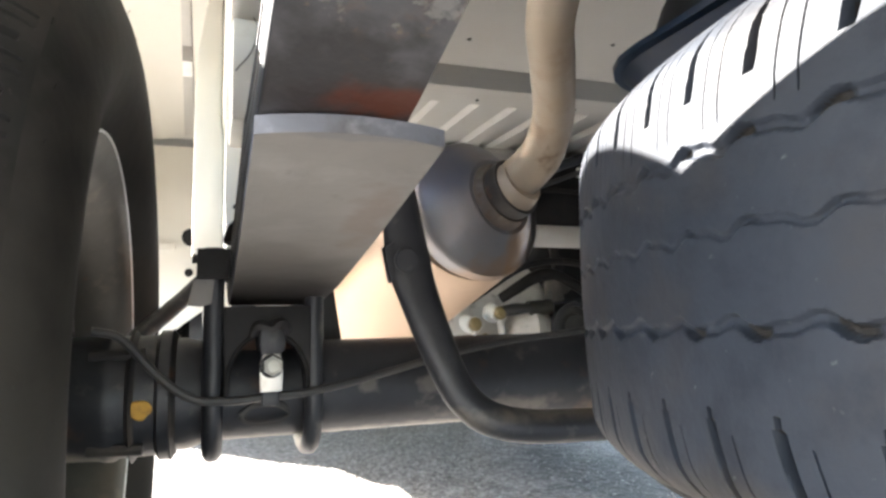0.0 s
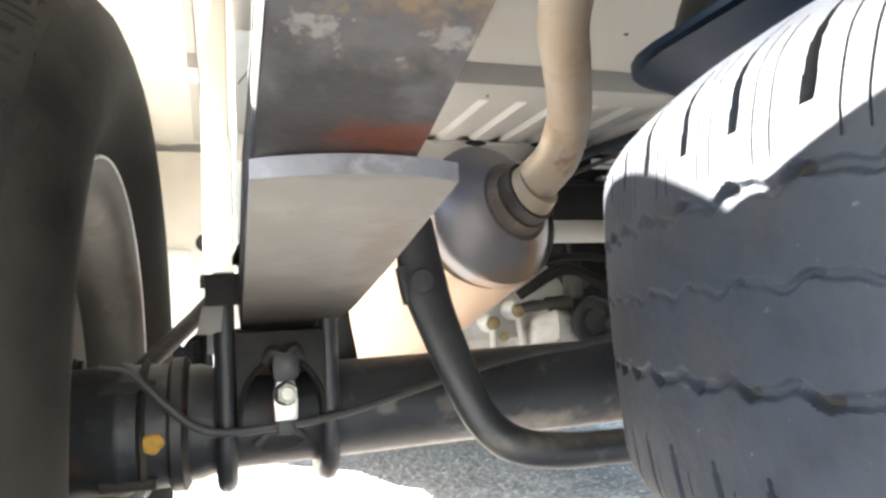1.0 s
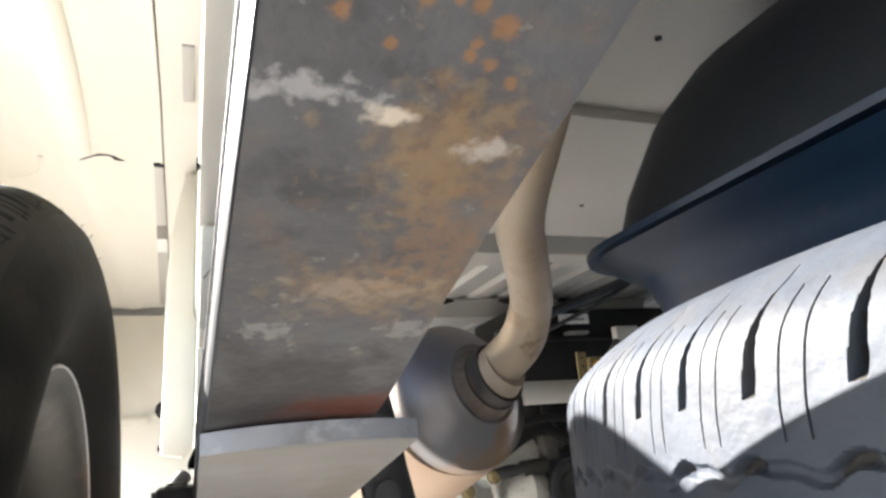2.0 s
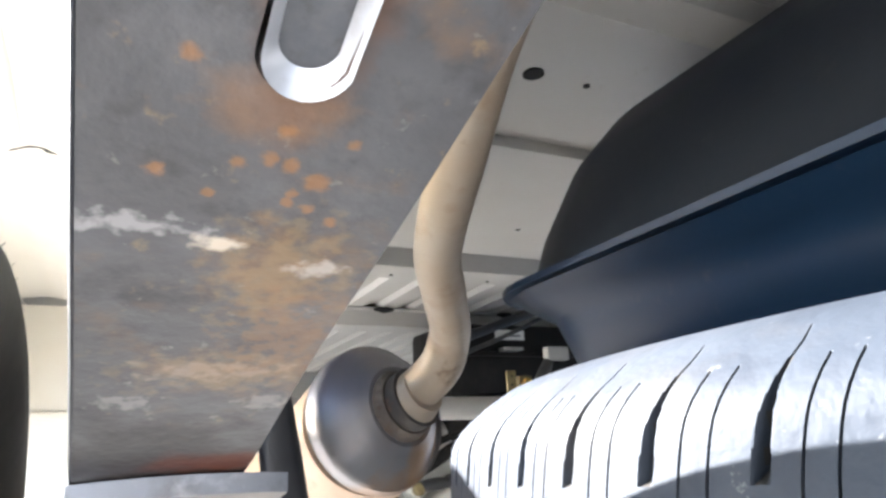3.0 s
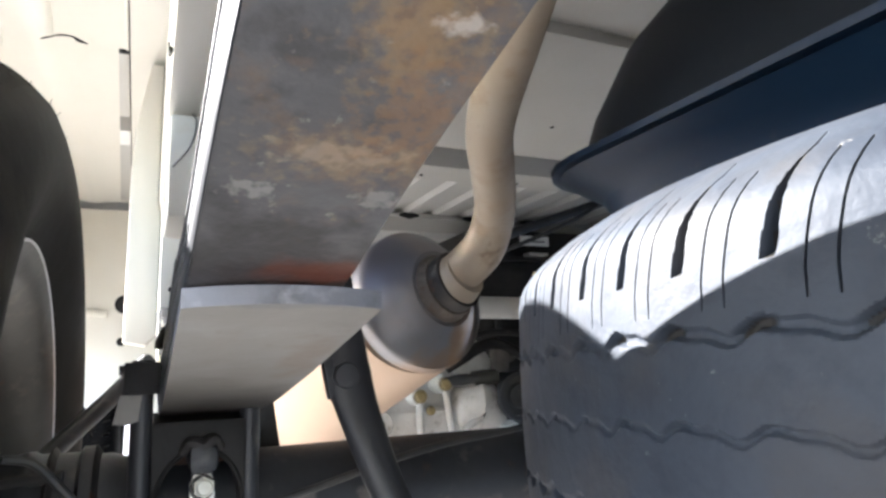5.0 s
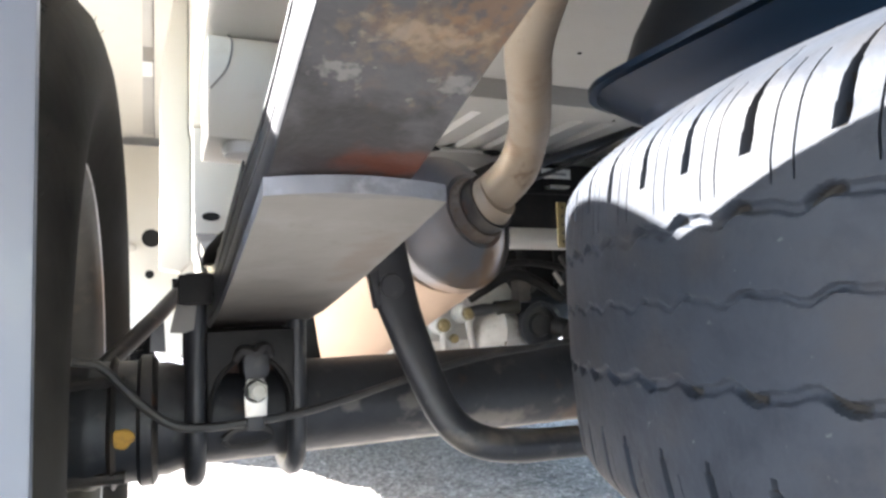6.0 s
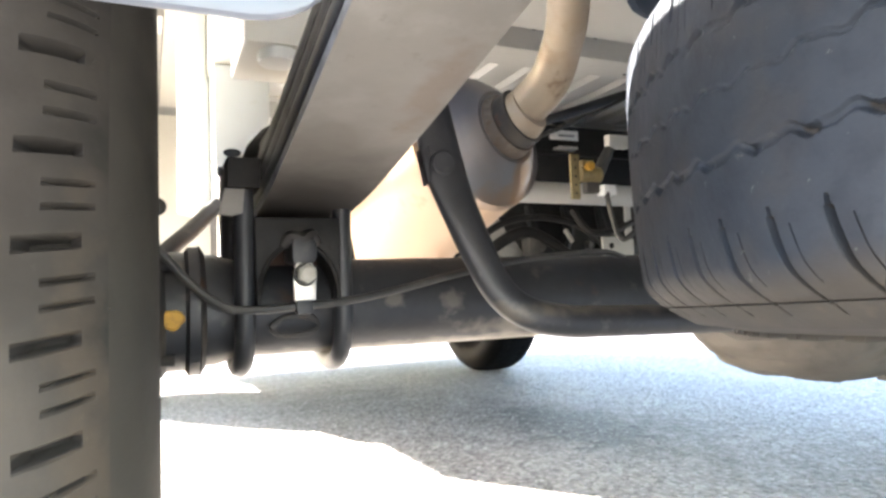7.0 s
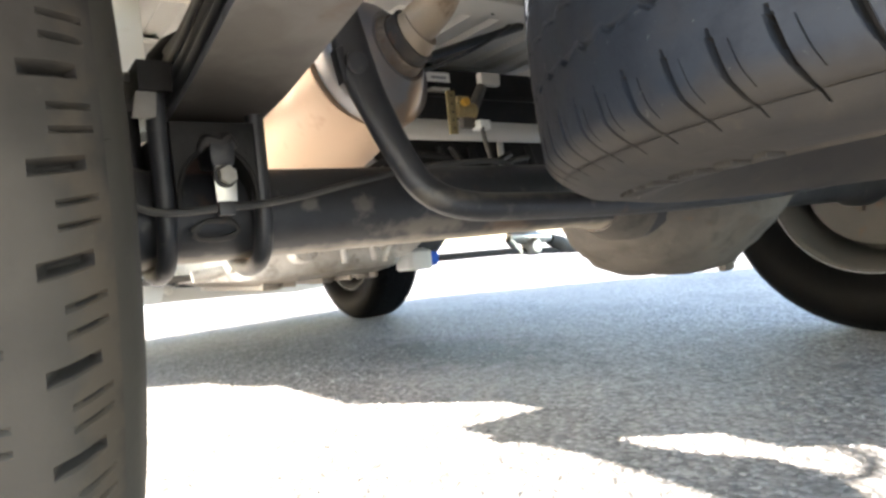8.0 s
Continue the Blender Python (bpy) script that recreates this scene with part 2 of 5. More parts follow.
blotch(BLACKPAINT, (0.24, 0.21, 0.17), (0.3, 0.6, 0.31), (0.05, 0.04, 0.01), 2.4, 60, 0.5)
blotch(BLACKPAINT, (0.16, 0.1, 0.06), (0.42, 0.6, 0.3), (0.03, 0.05, 0.02), 2.4, 60, 0.5)
blotch(MUFFLER, (0.2, 0.12, 0.07), (0.362, 0.655, 0.49), (0.016, 0.06, 0.06), 1.6, 40, 0.6)
blotch(MUFFLER, (0.3, 0.19, 0.11), (0.33, 0.7, 0.44), (0.06, 0.06, 0.02), 1.6, 40, 0.6)
blotch(MUFFLERBODY, (0.3, 0.17, 0.1), (0.27, 0.78, 0.46), (0.02, 0.05, 0.015), 2.6, 70, 0.6)
DUSTSIDE = mat("dusty_sidewall_rubber", (0.03, 0.027, 0.024), 0.8, 0, [((0.06, 0.05, 0.038), 7, 0.4, 0.7, 0.8), ((0.018, 0.017, 0.016), 26, 0.5, 0.72, 0.6), ((0.09, 0.07, 0.05), 60, 0.62, 0.76, 0.4)], [(300, 0.12), (40, 0.12)])
blotch(RUBBER, (0.05, 0.043, 0.035), (-0.092, 0.0, 0.0), (0.019, 5.0, 5.0), 1.4, 9, 0.8)
# far tyres, darker than the near rubber: their deep shade is in the colour
FARTYRE = mat("far_rubber_in_shade", (0.0028, 0.0028, 0.003), 0.6, 0, [((0.01, 0.0095, 0.009), 12, 0.5, 0.8, 0.5)], [(300, 0.1)])
EDGEGREY = mat("scuffed_grey_cut_edge", (0.17, 0.18, 0.2), 0.45, 0.3, [((0.08, 0.078, 0.075), 40, 0.48, 0.68, 0.8), ((0.32, 0.33, 0.34), 90, 0.58, 0.74, 0.6), ((0.12, 0.06, 0.03), 70, 0.62, 0.74, 0.4)], [(220, 0.3)])
blotch(SIDEWALL, (0.05, 0.046, 0.039), (0.095, -0.3, -0.14), (0.06, 0.15, 0.32), 1.4, 26, 0.85)
blotch(DUSTRUBBER, (0.028, 0.025, 0.022), (0.03, -0.33, 0.02), (0.03, 0.2, 0.08), 3.0, 35, 0.6)
blotch(CAST, (0.15, 0.125, 0.095), (0.62, 1.75, 0.22), (0.5, 0.6, 0.055), 0.9, 18, 0.9)
# blue sky reflection painted on the upper left of the muffler cone
blotch(MUFFLER, (0.13, 0.15, 0.22), (0.27, 0.7, 0.56), (0.045, 0.06, 0.045), 1.0, 25, 0.55)
blotch(MUFFLER, (0.34, 0.2, 0.1), (0.36, 0.68, 0.47), (0.02, 0.05, 0.04), 1.8, 40, 0.6)
SLOTSHADE = mat("slot_shade_rubber", (0.017, 0.0145, 0.0125), 0.9, 0, [((0.022, 0.02, 0.017), 40, 0.5, 0.75, 0.5)], [(200, 0.2)])
SLOTGREY = mat("dull_grey_slot_fill", (0.06, 0.063, 0.068), 0.6, 0, [((0.11, 0.11, 0.112), 120, 0.45, 0.7, 0.6), ((0.03, 0.026, 0.022), 200, 0.55, 0.72, 0.6)], [(300, 0.2)])
# darker than the chassis paint: grease and the shade of recesses in one colour
SHADEDGREASE = mat("shaded_greasy_black_iron", (0.011, 0.0105, 0.01), 0.55, 0, [((0.03, 0.026, 0.022), 16, 0.45, 0.75, 0.6), ((0.08, 0.07, 0.055), 70, 0.62, 0.76, 0.5)], [(160, 0.25), (30, 0.15)])
for m, gloss in ((FARTYRE, 0.06), (SIDEWALL, 0.06), (DUSTRUBBER, 0.12), (RUBBER, 0.24), (PLASTIC, 0.22), (TANKTOP, 0.17), (SHADEDGREASE, 0.2)):
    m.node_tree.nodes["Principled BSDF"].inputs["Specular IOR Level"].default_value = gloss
RUSTWEB = mat("dark_red_rusted_iron", (0.035, 0.018, 0.012), 0.8, 0, [((0.07, 0.028, 0.014), 60, 0.45, 0.7, 0.6)], [(160, 0.3)])
LITEDGE = mat("lit_leaf_edge", (0.12, 0.12, 0.125), 0.4, 0.5, [((0.03, 0.03, 0.031), 45, 0.42, 0.66, 0.9), ((0.3, 0.3, 0.3), 110, 0.6, 0.74, 0.6)], [(200, 0.2)])
# darker brown patches on the grey leaf towards the axle, and rubbed marks
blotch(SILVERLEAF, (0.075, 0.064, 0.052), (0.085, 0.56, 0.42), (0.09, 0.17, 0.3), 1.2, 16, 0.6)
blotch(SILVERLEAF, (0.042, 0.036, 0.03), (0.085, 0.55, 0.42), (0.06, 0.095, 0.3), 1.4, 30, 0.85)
blotch(SILVERLEAF, (0.09, 0.078, 0.062), (0.06, 0.43, 0.44), (0.03, 0.035, 0.3), 2.4, 45, 0.6)
blotch(SILVERLEAF, (0.12, 0.075, 0.045), (0.112, 0.36, 0.44), (0.012, 0.05, 0.3), 2.4, 60, 0.5)
blotch(SILVERLEAF, (0.1, 0.1, 0.105), (0.09, 0.262, 0.475), (0.06, 0.004, 0.3), 2.6, 90, 0.6)
# tan dust under the axle tube, with the ground bounce painted into it
blotch(BLACKPAINT, (0.36, 0.31, 0.24), (0.35, 0.632, 0.289), (0.6, 0.034, 0.012), 1.2, 35, 0.85)
blotch(BLACKPAINT, (0.11, 0.095, 0.075), (0.3, 0.455, 0.325), (0.3, 0.012, 0.008), 2.0, 70, 0.7)
blotch(PIPE, (0.13, 0.075, 0.04), (0.36, 0.64, 0.56), (0.012, 0.05, 0.012), 2.4, 90, 0.8)
blotch(PIPE, (0.2, 0.12, 0.07), (0.385, 0.61, 0.61), (0.012, 0.05, 0.05), 2.4, 60, 0.6)


# ---- shapes ----
def mesh_of(bm, name, material, sharp=35):
    me = bpy.data.meshes.new(name)
    bmesh.ops.recalc_face_normals(bm, faces=bm.faces)
    bm.to_mesh(me)
    bm.free()
    me.materials.append(material)
    me.polygons.foreach_set("use_smooth", [True] * len(me.polygons))
    me.set_sharp_from_angle(angle=radians(sharp))
    return me


def part(name, bm, material, parent=None, label="", sharp=35):
    """One mesh object; a part where it has a parent."""
    ob = new(name, bm if isinstance(bm, bpy.types.Mesh) else mesh_of(bm, name, material, sharp))
    if parent is not None:
        ob.parent = parent
    if label:
        tagged(ob, label)
    return ob


def thing(name, label, category, group="", kind="", at=(0, 0, 0)):
    ob = new(name)
    ob.empty_display_size = 0.05
    ob.location = at
    return tagged(ob, label, category, group, kind)


def box(lo, hi, bevel=0.002, bm=None, m=None, seg=2):
    bm = bm or bmesh.new()
    g = bmesh.ops.create_cube(bm, size=1)
    vs = g["verts"]
    for v in vs:
        v.co = Vector([lo[i] + (v.co[i] + 0.5) * (hi[i] - lo[i]) for i in range(3)])
    if bevel:
        es = list({e for v in vs for e in v.link_edges})
        r = bmesh.ops.bevel(bm, geom=es, offset=bevel, segments=seg, affect="EDGES", profile=0.6)
        vs = list({v for f in r["faces"] for v in f.verts} | {v for v in vs if v.is_valid})
    if m is not None:
        bmesh.ops.transform(bm, matrix=m, verts=vs)
    return bm


def glide(points, n):
    """Catmull-Rom through the points, n steps a span."""
    p = [Vector(q) for q in points]
    p = [2 * p[0] - p[1]] + p + [2 * p[-1] - p[-2]]
    out = []
    for i in range(1, len(p) - 2):
        for k in range(n):
            t = k / n
            a, b, c, d = p[i - 1], p[i], p[i + 1], p[i + 2]
            out.append(0.5 * (2 * b + (c - a) * t + (2 * a - 5 * b + 4 * c - d) * t * t + (3 * b - a - 3 * c + d) * t ** 3))
    out.append(p[-2])
    return out


def sweep(points, radius, seg=12, smooth=6, flat=1.0, side=(0, 0, 1), bm=None, caps=True):
    """A round (or, with flat, oval) bar along the points; radius a number or a list for each given point."""
    bm = bm or bmesh.new()
    pts = glide(points, smooth) if smooth > 1 else [Vector(p) for p in points]
    k = (len(pts) - 1) / max(1, len(points) - 1)
    rings = []
    up = Vector(side)
    for i, p in enumerate(pts):
        d = (pts[min(i + 1, len(pts) - 1)] - pts[max(i - 1, 0)]).normalized()
        u = (up - d * up.dot(d))
        u = u.normalized() if u.length > 1e-4 else d.orthogonal().normalized()
        up = u
        w = d.cross(u)
        if isinstance(radius, (list, tuple)):
            f = i / k
            j = min(int(f), len(radius) - 2)
            r = radius[j] + (radius[j + 1] - radius[j]) * (f - j)
        else:
            r = radius
        fl = flat
        if isinstance(flat, (list, tuple)):
            f = i / k
            j = min(int(f), len(flat) - 2)
            fl = flat[j] + (flat[j + 1] - flat[j]) * (f - j)
        rings.append([bm.verts.new(p + u * (r * fl * math.cos(2 * math.pi * s / seg)) + w * (r * math.sin(2 * math.pi * s / seg))) for s in range(seg)])
    for a, b in zip(rings, rings[1:]):
        for s in range(seg):
            bm.faces.new((a[s], a[(s + 1) % seg], b[(s + 1) % seg], b[s]))
    if caps:
        bm.faces.new(rings[0][::-1])
        bm.faces.new(rings[-1])
    return bm


def lathe(profile, axis="x", seg=48, centre=(0, 0, 0), bm=None, closed=False):
    """profile: (along, radius) pairs turned round an axis through centre."""
    bm = bm or bmesh.new()
    c = Vector(centre)
    rings = []
    for a, r in profile:
        ring = []
        for s in range(seg):
            t = 2 * math.pi * s / seg
            u, v = r * math.cos(t), r * math.sin(t)
            ring.append(bm.verts.new(c + Vector({"x": (a, u, v), "y": (v, a, u), "z": (u, v, a)}[axis])))
        rings.append(ring)
    for a, b in zip(rings, rings[1:] + ([rings[0]] if closed else [])):
        for s in range(seg):
            bm.faces.new((a[s], a[(s + 1) % seg], b[(s + 1) % seg], b[s]))
    if not closed:
        for ring in (rings[0], rings[-1]):
            if (ring[0].co - ring[seg // 2].co).length > 1e-5:
                bm.faces.new(ring)
    return bm


def prism(outline, lo, hi, axis="x", bevel=0.0, bm=None):
    """A flat outline of (a, b) pairs pushed out along an axis: x takes (y, z), y takes (x, z), z takes (x, y)."""
    bm = bm or bmesh.new()
    mk = {"x": lambda a, b, d: (d, a, b), "y": lambda a, b, d: (a, d, b), "z": lambda a, b, d: (a, b, d)}[axis]
    f = bm.faces.new([bm.verts.new(mk(a, b, lo)) for a, b in outline])
    r = bmesh.ops.extrude_face_region(bm, geom=[f])
    vs = [v for v in r["geom"] if isinstance(v, bmesh.types.BMVert)]
    off = Vector(mk(0, 0, hi)) - Vector(mk(0, 0, lo))
    bmesh.ops.translate(bm, verts=vs, vec=off)
    if bevel:
        fs = [e for e in f.edges] + list({e for v in vs for e in v.link_edges if all(q in vs for q in e.verts)})
        bmesh.ops.bevel(bm, geom=fs, offset=bevel, segments=2, affect="EDGES", profile=0.6)
    return bm


def hexbolt(at, way, size=0.008, washer=True, bm=None):
    """A hexagon head with washer, standing on at, pointing along way."""
    bm = bm or bmesh.new()
    q = Vector(way).to_track_quat("Z", "Y").to_matrix().to_4x4()
    q.translation = Vector(at)
    if washer:
        g = bmesh.ops.create_cone(bm, cap_ends=True, segments=20, radius1=size * 1.25, radius2=size * 1.2, depth=size * 0.3)
        bmesh.ops.transform(bm, matrix=q @ Matrix.Translation((0, 0, size * 0.15)), verts=g["verts"])
    g = bmesh.ops.create_cone(bm, cap_ends=True, segments=6, radius1=size, radius2=size, depth=size * 0.7)
    bmesh.ops.transform(bm, matrix=q @ Matrix.Translation((0, 0, size * 0.6)), verts=g["verts"])
    g = bmesh.ops.create_cone(bm, cap_ends=True, segments=14, radius1=size * 0.8, radius2=size * 0.62, depth=size * 0.14)
    bmesh.ops.transform(bm, matrix=q @ Matrix.Translation((0, 0, size * 1.02)), verts=g["verts"])
    return bm


# ---- ground and body shell ----
ASPHALT = mat("worn_asphalt", (0.272, 0.256, 0.244), 0.62, 0, [((0.18, 0.177, 0.172), 1.9, 0.42, 0.68, 0.6), ((0.32, 0.305, 0.285), 6, 0.5, 0.75, 0.5), ((0.15, 0.14, 0.13), 22, 0.56, 0.72, 0.5)], [(25, 0.35)])
# four darker irregular patches on the asphalt
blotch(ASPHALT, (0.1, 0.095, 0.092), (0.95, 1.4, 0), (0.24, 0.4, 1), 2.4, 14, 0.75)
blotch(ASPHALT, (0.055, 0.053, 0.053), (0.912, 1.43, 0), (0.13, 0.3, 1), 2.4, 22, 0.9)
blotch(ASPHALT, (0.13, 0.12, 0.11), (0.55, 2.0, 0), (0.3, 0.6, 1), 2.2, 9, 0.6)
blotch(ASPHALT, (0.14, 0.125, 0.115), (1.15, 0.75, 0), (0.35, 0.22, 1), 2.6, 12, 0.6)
nt = ASPHALT.node_tree
bsdf = nt.nodes["Principled BSDF"]
src = bsdf.inputs["Base Color"].links[0].from_socket
tc = nt.nodes.new("ShaderNodeTexCoord")
vor = nt.nodes.new("ShaderNodeTexVoronoi")
vor.inputs["Scale"].default_value = 115
vor2 = nt.nodes.new("ShaderNodeTexVoronoi")
vor2.inputs["Scale"].default_value = 48
for v in (vor, vor2):
    nt.links.new(tc.outputs["Object"], v.inputs["Vector"])
tone = nt.nodes.new("ShaderNodeMapRange")
nt.links.new(vor.outputs["Color"], tone.inputs[0])
tone.inputs[3].default_value, tone.inputs[4].default_value = 0.4, 1.78
gap = nt.nodes.new("ShaderNodeMapRange")
nt.links.new(vor.outputs["Distance"], gap.inputs[0])
gap.inputs[1].default_value, gap.inputs[2].default_value = 0.35, 0.75
gap.inputs[3].default_value, gap.inputs[4].default_value = 1.0, 0.72
m1 = nt.nodes.new("ShaderNodeMath")
m1.operation = "MULTIPLY"
nt.links.new(tone.outputs[0], m1.inputs[0])
nt.links.new(gap.outputs[0], m1.inputs[1])
mul = nt.nodes.new("ShaderNodeVectorMath")
mul.operation = "SCALE"
nt.links.new(src, mul.inputs[0])
nt.links.new(m1.outputs[0], mul.inputs["Scale"])
nt.links.new(mul.outputs[0], bsdf.inputs["Base Color"])
hsum = nt.nodes.new("ShaderNodeMath")
nt.links.new(m1.outputs[0], hsum.inputs[0])
nt.links.new(vor2.outputs["Distance"], hsum.inputs[1])
bmp = nt.nodes.new("ShaderNodeBump")
bmp.inputs["Strength"].default_value, bmp.inputs["Distance"].default_value = 1.0, 0.004
nt.links.new(hsum.outputs[0], bmp.inputs["Height"])
nt.links.new(bsdf.inputs["Normal"].links[0].from_socket, bmp.inputs["Normal"])
nt.links.new(bmp.outputs[0], bsdf.inputs["Normal"])
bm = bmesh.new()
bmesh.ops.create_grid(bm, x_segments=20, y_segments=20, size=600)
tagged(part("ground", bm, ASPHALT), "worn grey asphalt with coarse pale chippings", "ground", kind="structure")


# loose chippings proud of the worn surface
CHIP = mat("grey_stone_chip", (0.3, 0.29, 0.275), 0.5, 0, [((0.16, 0.155, 0.15), 60, 0.45, 0.7, 0.7)], [(300, 0.2)])
nt = CHIP.node_tree
bsdf = nt.nodes["Principled BSDF"]
src = bsdf.inputs["Base Color"].links[0].from_socket
geo = nt.nodes.new("ShaderNodeNewGeometry")
tone = nt.nodes.new("ShaderNodeMapRange")
tone.inputs[3].default_value, tone.inputs[4].default_value = 0.75, 1.4
mul = nt.nodes.new("ShaderNodeVectorMath")
mul.operation = "SCALE"
nt.links.new(geo.outputs["Random Per Island"], tone.inputs[0])
nt.links.new(src, mul.inputs[0])
nt.links.new(tone.outputs[0], mul.inputs["Scale"])
nt.links.new(mul.outputs[0], bsdf.inputs["Base Color"])
rng = np.random.default_rng(7)
count = 14000
at = np.stack([rng.uniform(0.1, 1.8, count), rng.uniform(0.2, 2.3, count) ** 1.0, np.zeros(count)], 1)
half = rng.gamma(4.0, 0.0008, count).clip(0.0012, 0.0065)
turn = rng.uniform(0, 2 * np.pi, count)
verts = np.zeros((count, 6, 3))
for k in range(5):
    q = turn + 2 * np.pi * k / 5 + rng.uniform(-0.3, 0.3, count)
    w = half * rng.uniform(0.7, 1.25, count)
    verts[:, k, 0], verts[:, k, 1], verts[:, k, 2] = w * np.cos(q), w * np.sin(q), -0.0006
verts[:, 5, 0], verts[:, 5, 1] = rng.uniform(-0.4, 0.4, count) * half, rng.uniform(-0.4, 0.4, count) * half
verts[:, 5, 2] = half * rng.uniform(0.25, 0.55, count)
verts += at[:, None, :]
base = 6 * np.arange(count)[:, None, None]
tris = base + np.array([(k, (k + 1) % 5, 5) for k in range(5)])[None]
me = bpy.data.meshes.new("asphalt_chippings")
me.from_pydata(verts.reshape(-1, 3).tolist(), [], tris.reshape(-1, 3).tolist())
me.materials.append(CHIP)
tagged(new("asphalt_chippings", me), "small pale and dark stone chips on the asphalt", "stone chips", kind="stuff")


def slab(name, lo, hi, material, label, category, bevel=0.004, kind="structure"):
    return tagged(part(name, box(lo, hi, bevel), material), label, category, kind=kind)


# floor pan over everything, with pressed ribs running along it
bm = bmesh.new()
FLOOR_Z = 0.862
xs, zs = [], []
x = 0.12
while x < 1.5:
    for dx, dz in ((0, 0), (0.045, 0), (0.055, 0.012), (0.085, 0.012)):
        xs.append(x + dx)
        zs.append(FLOOR_Z + dz)
    x += 0.095
for y0, y1 in ((-0.45, 3.33),):
    low = [(bm.verts.new((a, y0, b)), bm.verts.new((a, y1, b))) for a, b in zip(xs, zs)]
    top = [(bm.verts.new((a, y0, 0.9)), bm.verts.new((a, y1, 0.9))) for a in (xs[0], xs[-1])]
    for p, q in zip(low, low[1:]):
        bm.faces.new((p[0], q[0], q[1], p[1]))
    bm.faces.new((top[0][0], top[1][0], top[1][1], top[0][1]))
    bm.faces.new((low[0][0], low[0][1], top[0][1], top[0][0]))
    bm.faces.new((low[-1][0], low[-1][1], top[1][1], top[1][0]))
    bm.faces.new([p[0] for p in low] + [top[1][0], top[0][0]])
    bm.faces.new([p[1] for p in low] + [top[1][1], top[0][1]])
tagged(part("floor_pan", bm, GREYWHITE, sharp=20), "pale grey ribbed sheet-metal floor pan seen from below", "floor pan", kind="structure")

# flat pressed panel between the two hat beams
slab("trim", (0.13, 0.625, 0.842), (1.2, 1.075, 0.859), GREYWHITE, "flat pale panel pressed into the underbody", "body panel")


def hat_beam(y0, y1, z0, x0, x1, holes=(), notches=(), run=0.012):
    t = thing("cross_beam", "pale grey pressed-steel cross beam with punched holes", "cross beam", "underbody cross beams")
    f = 0.022
    prof = [(y0 - f, FLOOR_Z - 0.004), (y0, FLOOR_Z - 0.006), (y0 + 0.012, z0), (y1 - run, z0), (y1, FLOOR_Z - 0.006), (y1 + f, FLOOR_Z - 0.004), (y1 + f, FLOOR_Z), (y0 - f, FLOOR_Z)]
    part("beam", prism(prof, x0, x1, "x"), GREYWHITE, t, sharp=20)
    for hx, hy, r in holes:
        part("punched_hole", lathe([(0, r), (0.0015, r * 0.96), (0.0016, 0.0001)], "z", 20, (hx, hy, z0 - 0.0016)), SEAL, t, "dark punched hole")
    for nx, ny, w in notches:
        part("notch", sweep([(nx - w, ny, FLOOR_Z - 0.006), (nx, ny, FLOOR_Z - 0.005), (nx + w, ny, FLOOR_Z - 0.006)], [0.003, 0.012, 0.003], 8, 4), SEAL, t, "dark gap over the beam flange")
    return t


hat_beam(0.335, 0.605, 0.825, 0.13, 1.4, [(0.389, 0.442, 0.0105), (0.452, 0.442, 0.0035), (0.7, 0.445, 0.0105)], (), 0.138)
hat_beam(1.095, 1.21, 0.815, 0.13, 1.4, [(0.52, 1.17, 0.004), (0.74, 1.17, 0.004), (0.93, 1.17, 0.004)], [(0.351 + 0.1465 * k, 1.082, 0.026) for k in range(5)])
hat_beam(1.72, 1.84, 0.815, 0.13, 1.4, (), [(0.5, 1.7, 0.03), (0.7, 1.7, 0.03), (0.9, 1.7, 0.03), (1.1, 1.7, 0.03)])
hat_beam(0.12, 0.25, 0.825, 0.13, 1.4)
for hx, hy in ((0.42, 0.96), (0.545, 0.935), (0.66, 0.91), (0.79, 0.885)):
    part("drain_dimple", lathe([(0, 0.004), (0.001, 0.0038), (0.0012, 0.0001)], "z", 14, (hx, hy, 0.8408)), SEAL)
for o in [o for o in scene.objects if o.name.startswith("drain_dimple")]:
    tagged(o, "small dark hole in the pale floor panel", "drain hole")

# wheel arch and side: inner roof with a crease and a seam, outer skin, sill
arch = thing("wheel_arch", "cream-white inner wheel arch panel with a crease and a torn seam", "wheel arch")
prof = [(-0.268, 0.945), (-0.19, 0.956), (-0.165, 0.955), (-0.15, 0.95), (-0.135, 0.9485), (-0.12, 0.95), (-0.105, 0.955), (-0.012, 0.956), (0.0425, 0.953), (0.0425, 0.975), (-0.268, 0.985)]
part("arch_roof", prism(prof, -0.35, 2.2, "y"), WHITE, arch, sharp=25)
SEAM = [(-0.004, 0.3), (-0.0055, 0.5), (-0.0065, 0.66), (-0.007, 0.77), (-0.008, 0.91), (-0.011, 1.09), (-0.0155, 1.4), (-0.022, 1.8), (-0.027, 2.19)]
part("seam_gap", sweep([(x, y, 0.9557) for x, y in SEAM], 0.0009, 6, 3), SHADEDGREASE, arch, "thin dark gap along the seam")
part("seam_ridge", sweep([(x - 0.003, y, 0.957) for x, y in SEAM], 0.0028, 10, 3), WHITE, arch, "low sealed ridge beside the seam")
bm = sweep([(-0.139, 1.097, 0.9505), (-0.126, 1.085, 0.9495), (-0.112, 1.079, 0.9525), (-0.1, 1.079, 0.9555), (-0.088, 1.081, 0.9555), (-0.082, 1.09, 0.9558), (-0.069, 1.1, 0.956)], [0.0012, 0.002, 0.0016, 0.0024, 0.002, 0.0042, 0.001], 6, 4)
part("torn_sealant", bm, SEAL, arch, "dark crack in the seam sealant")
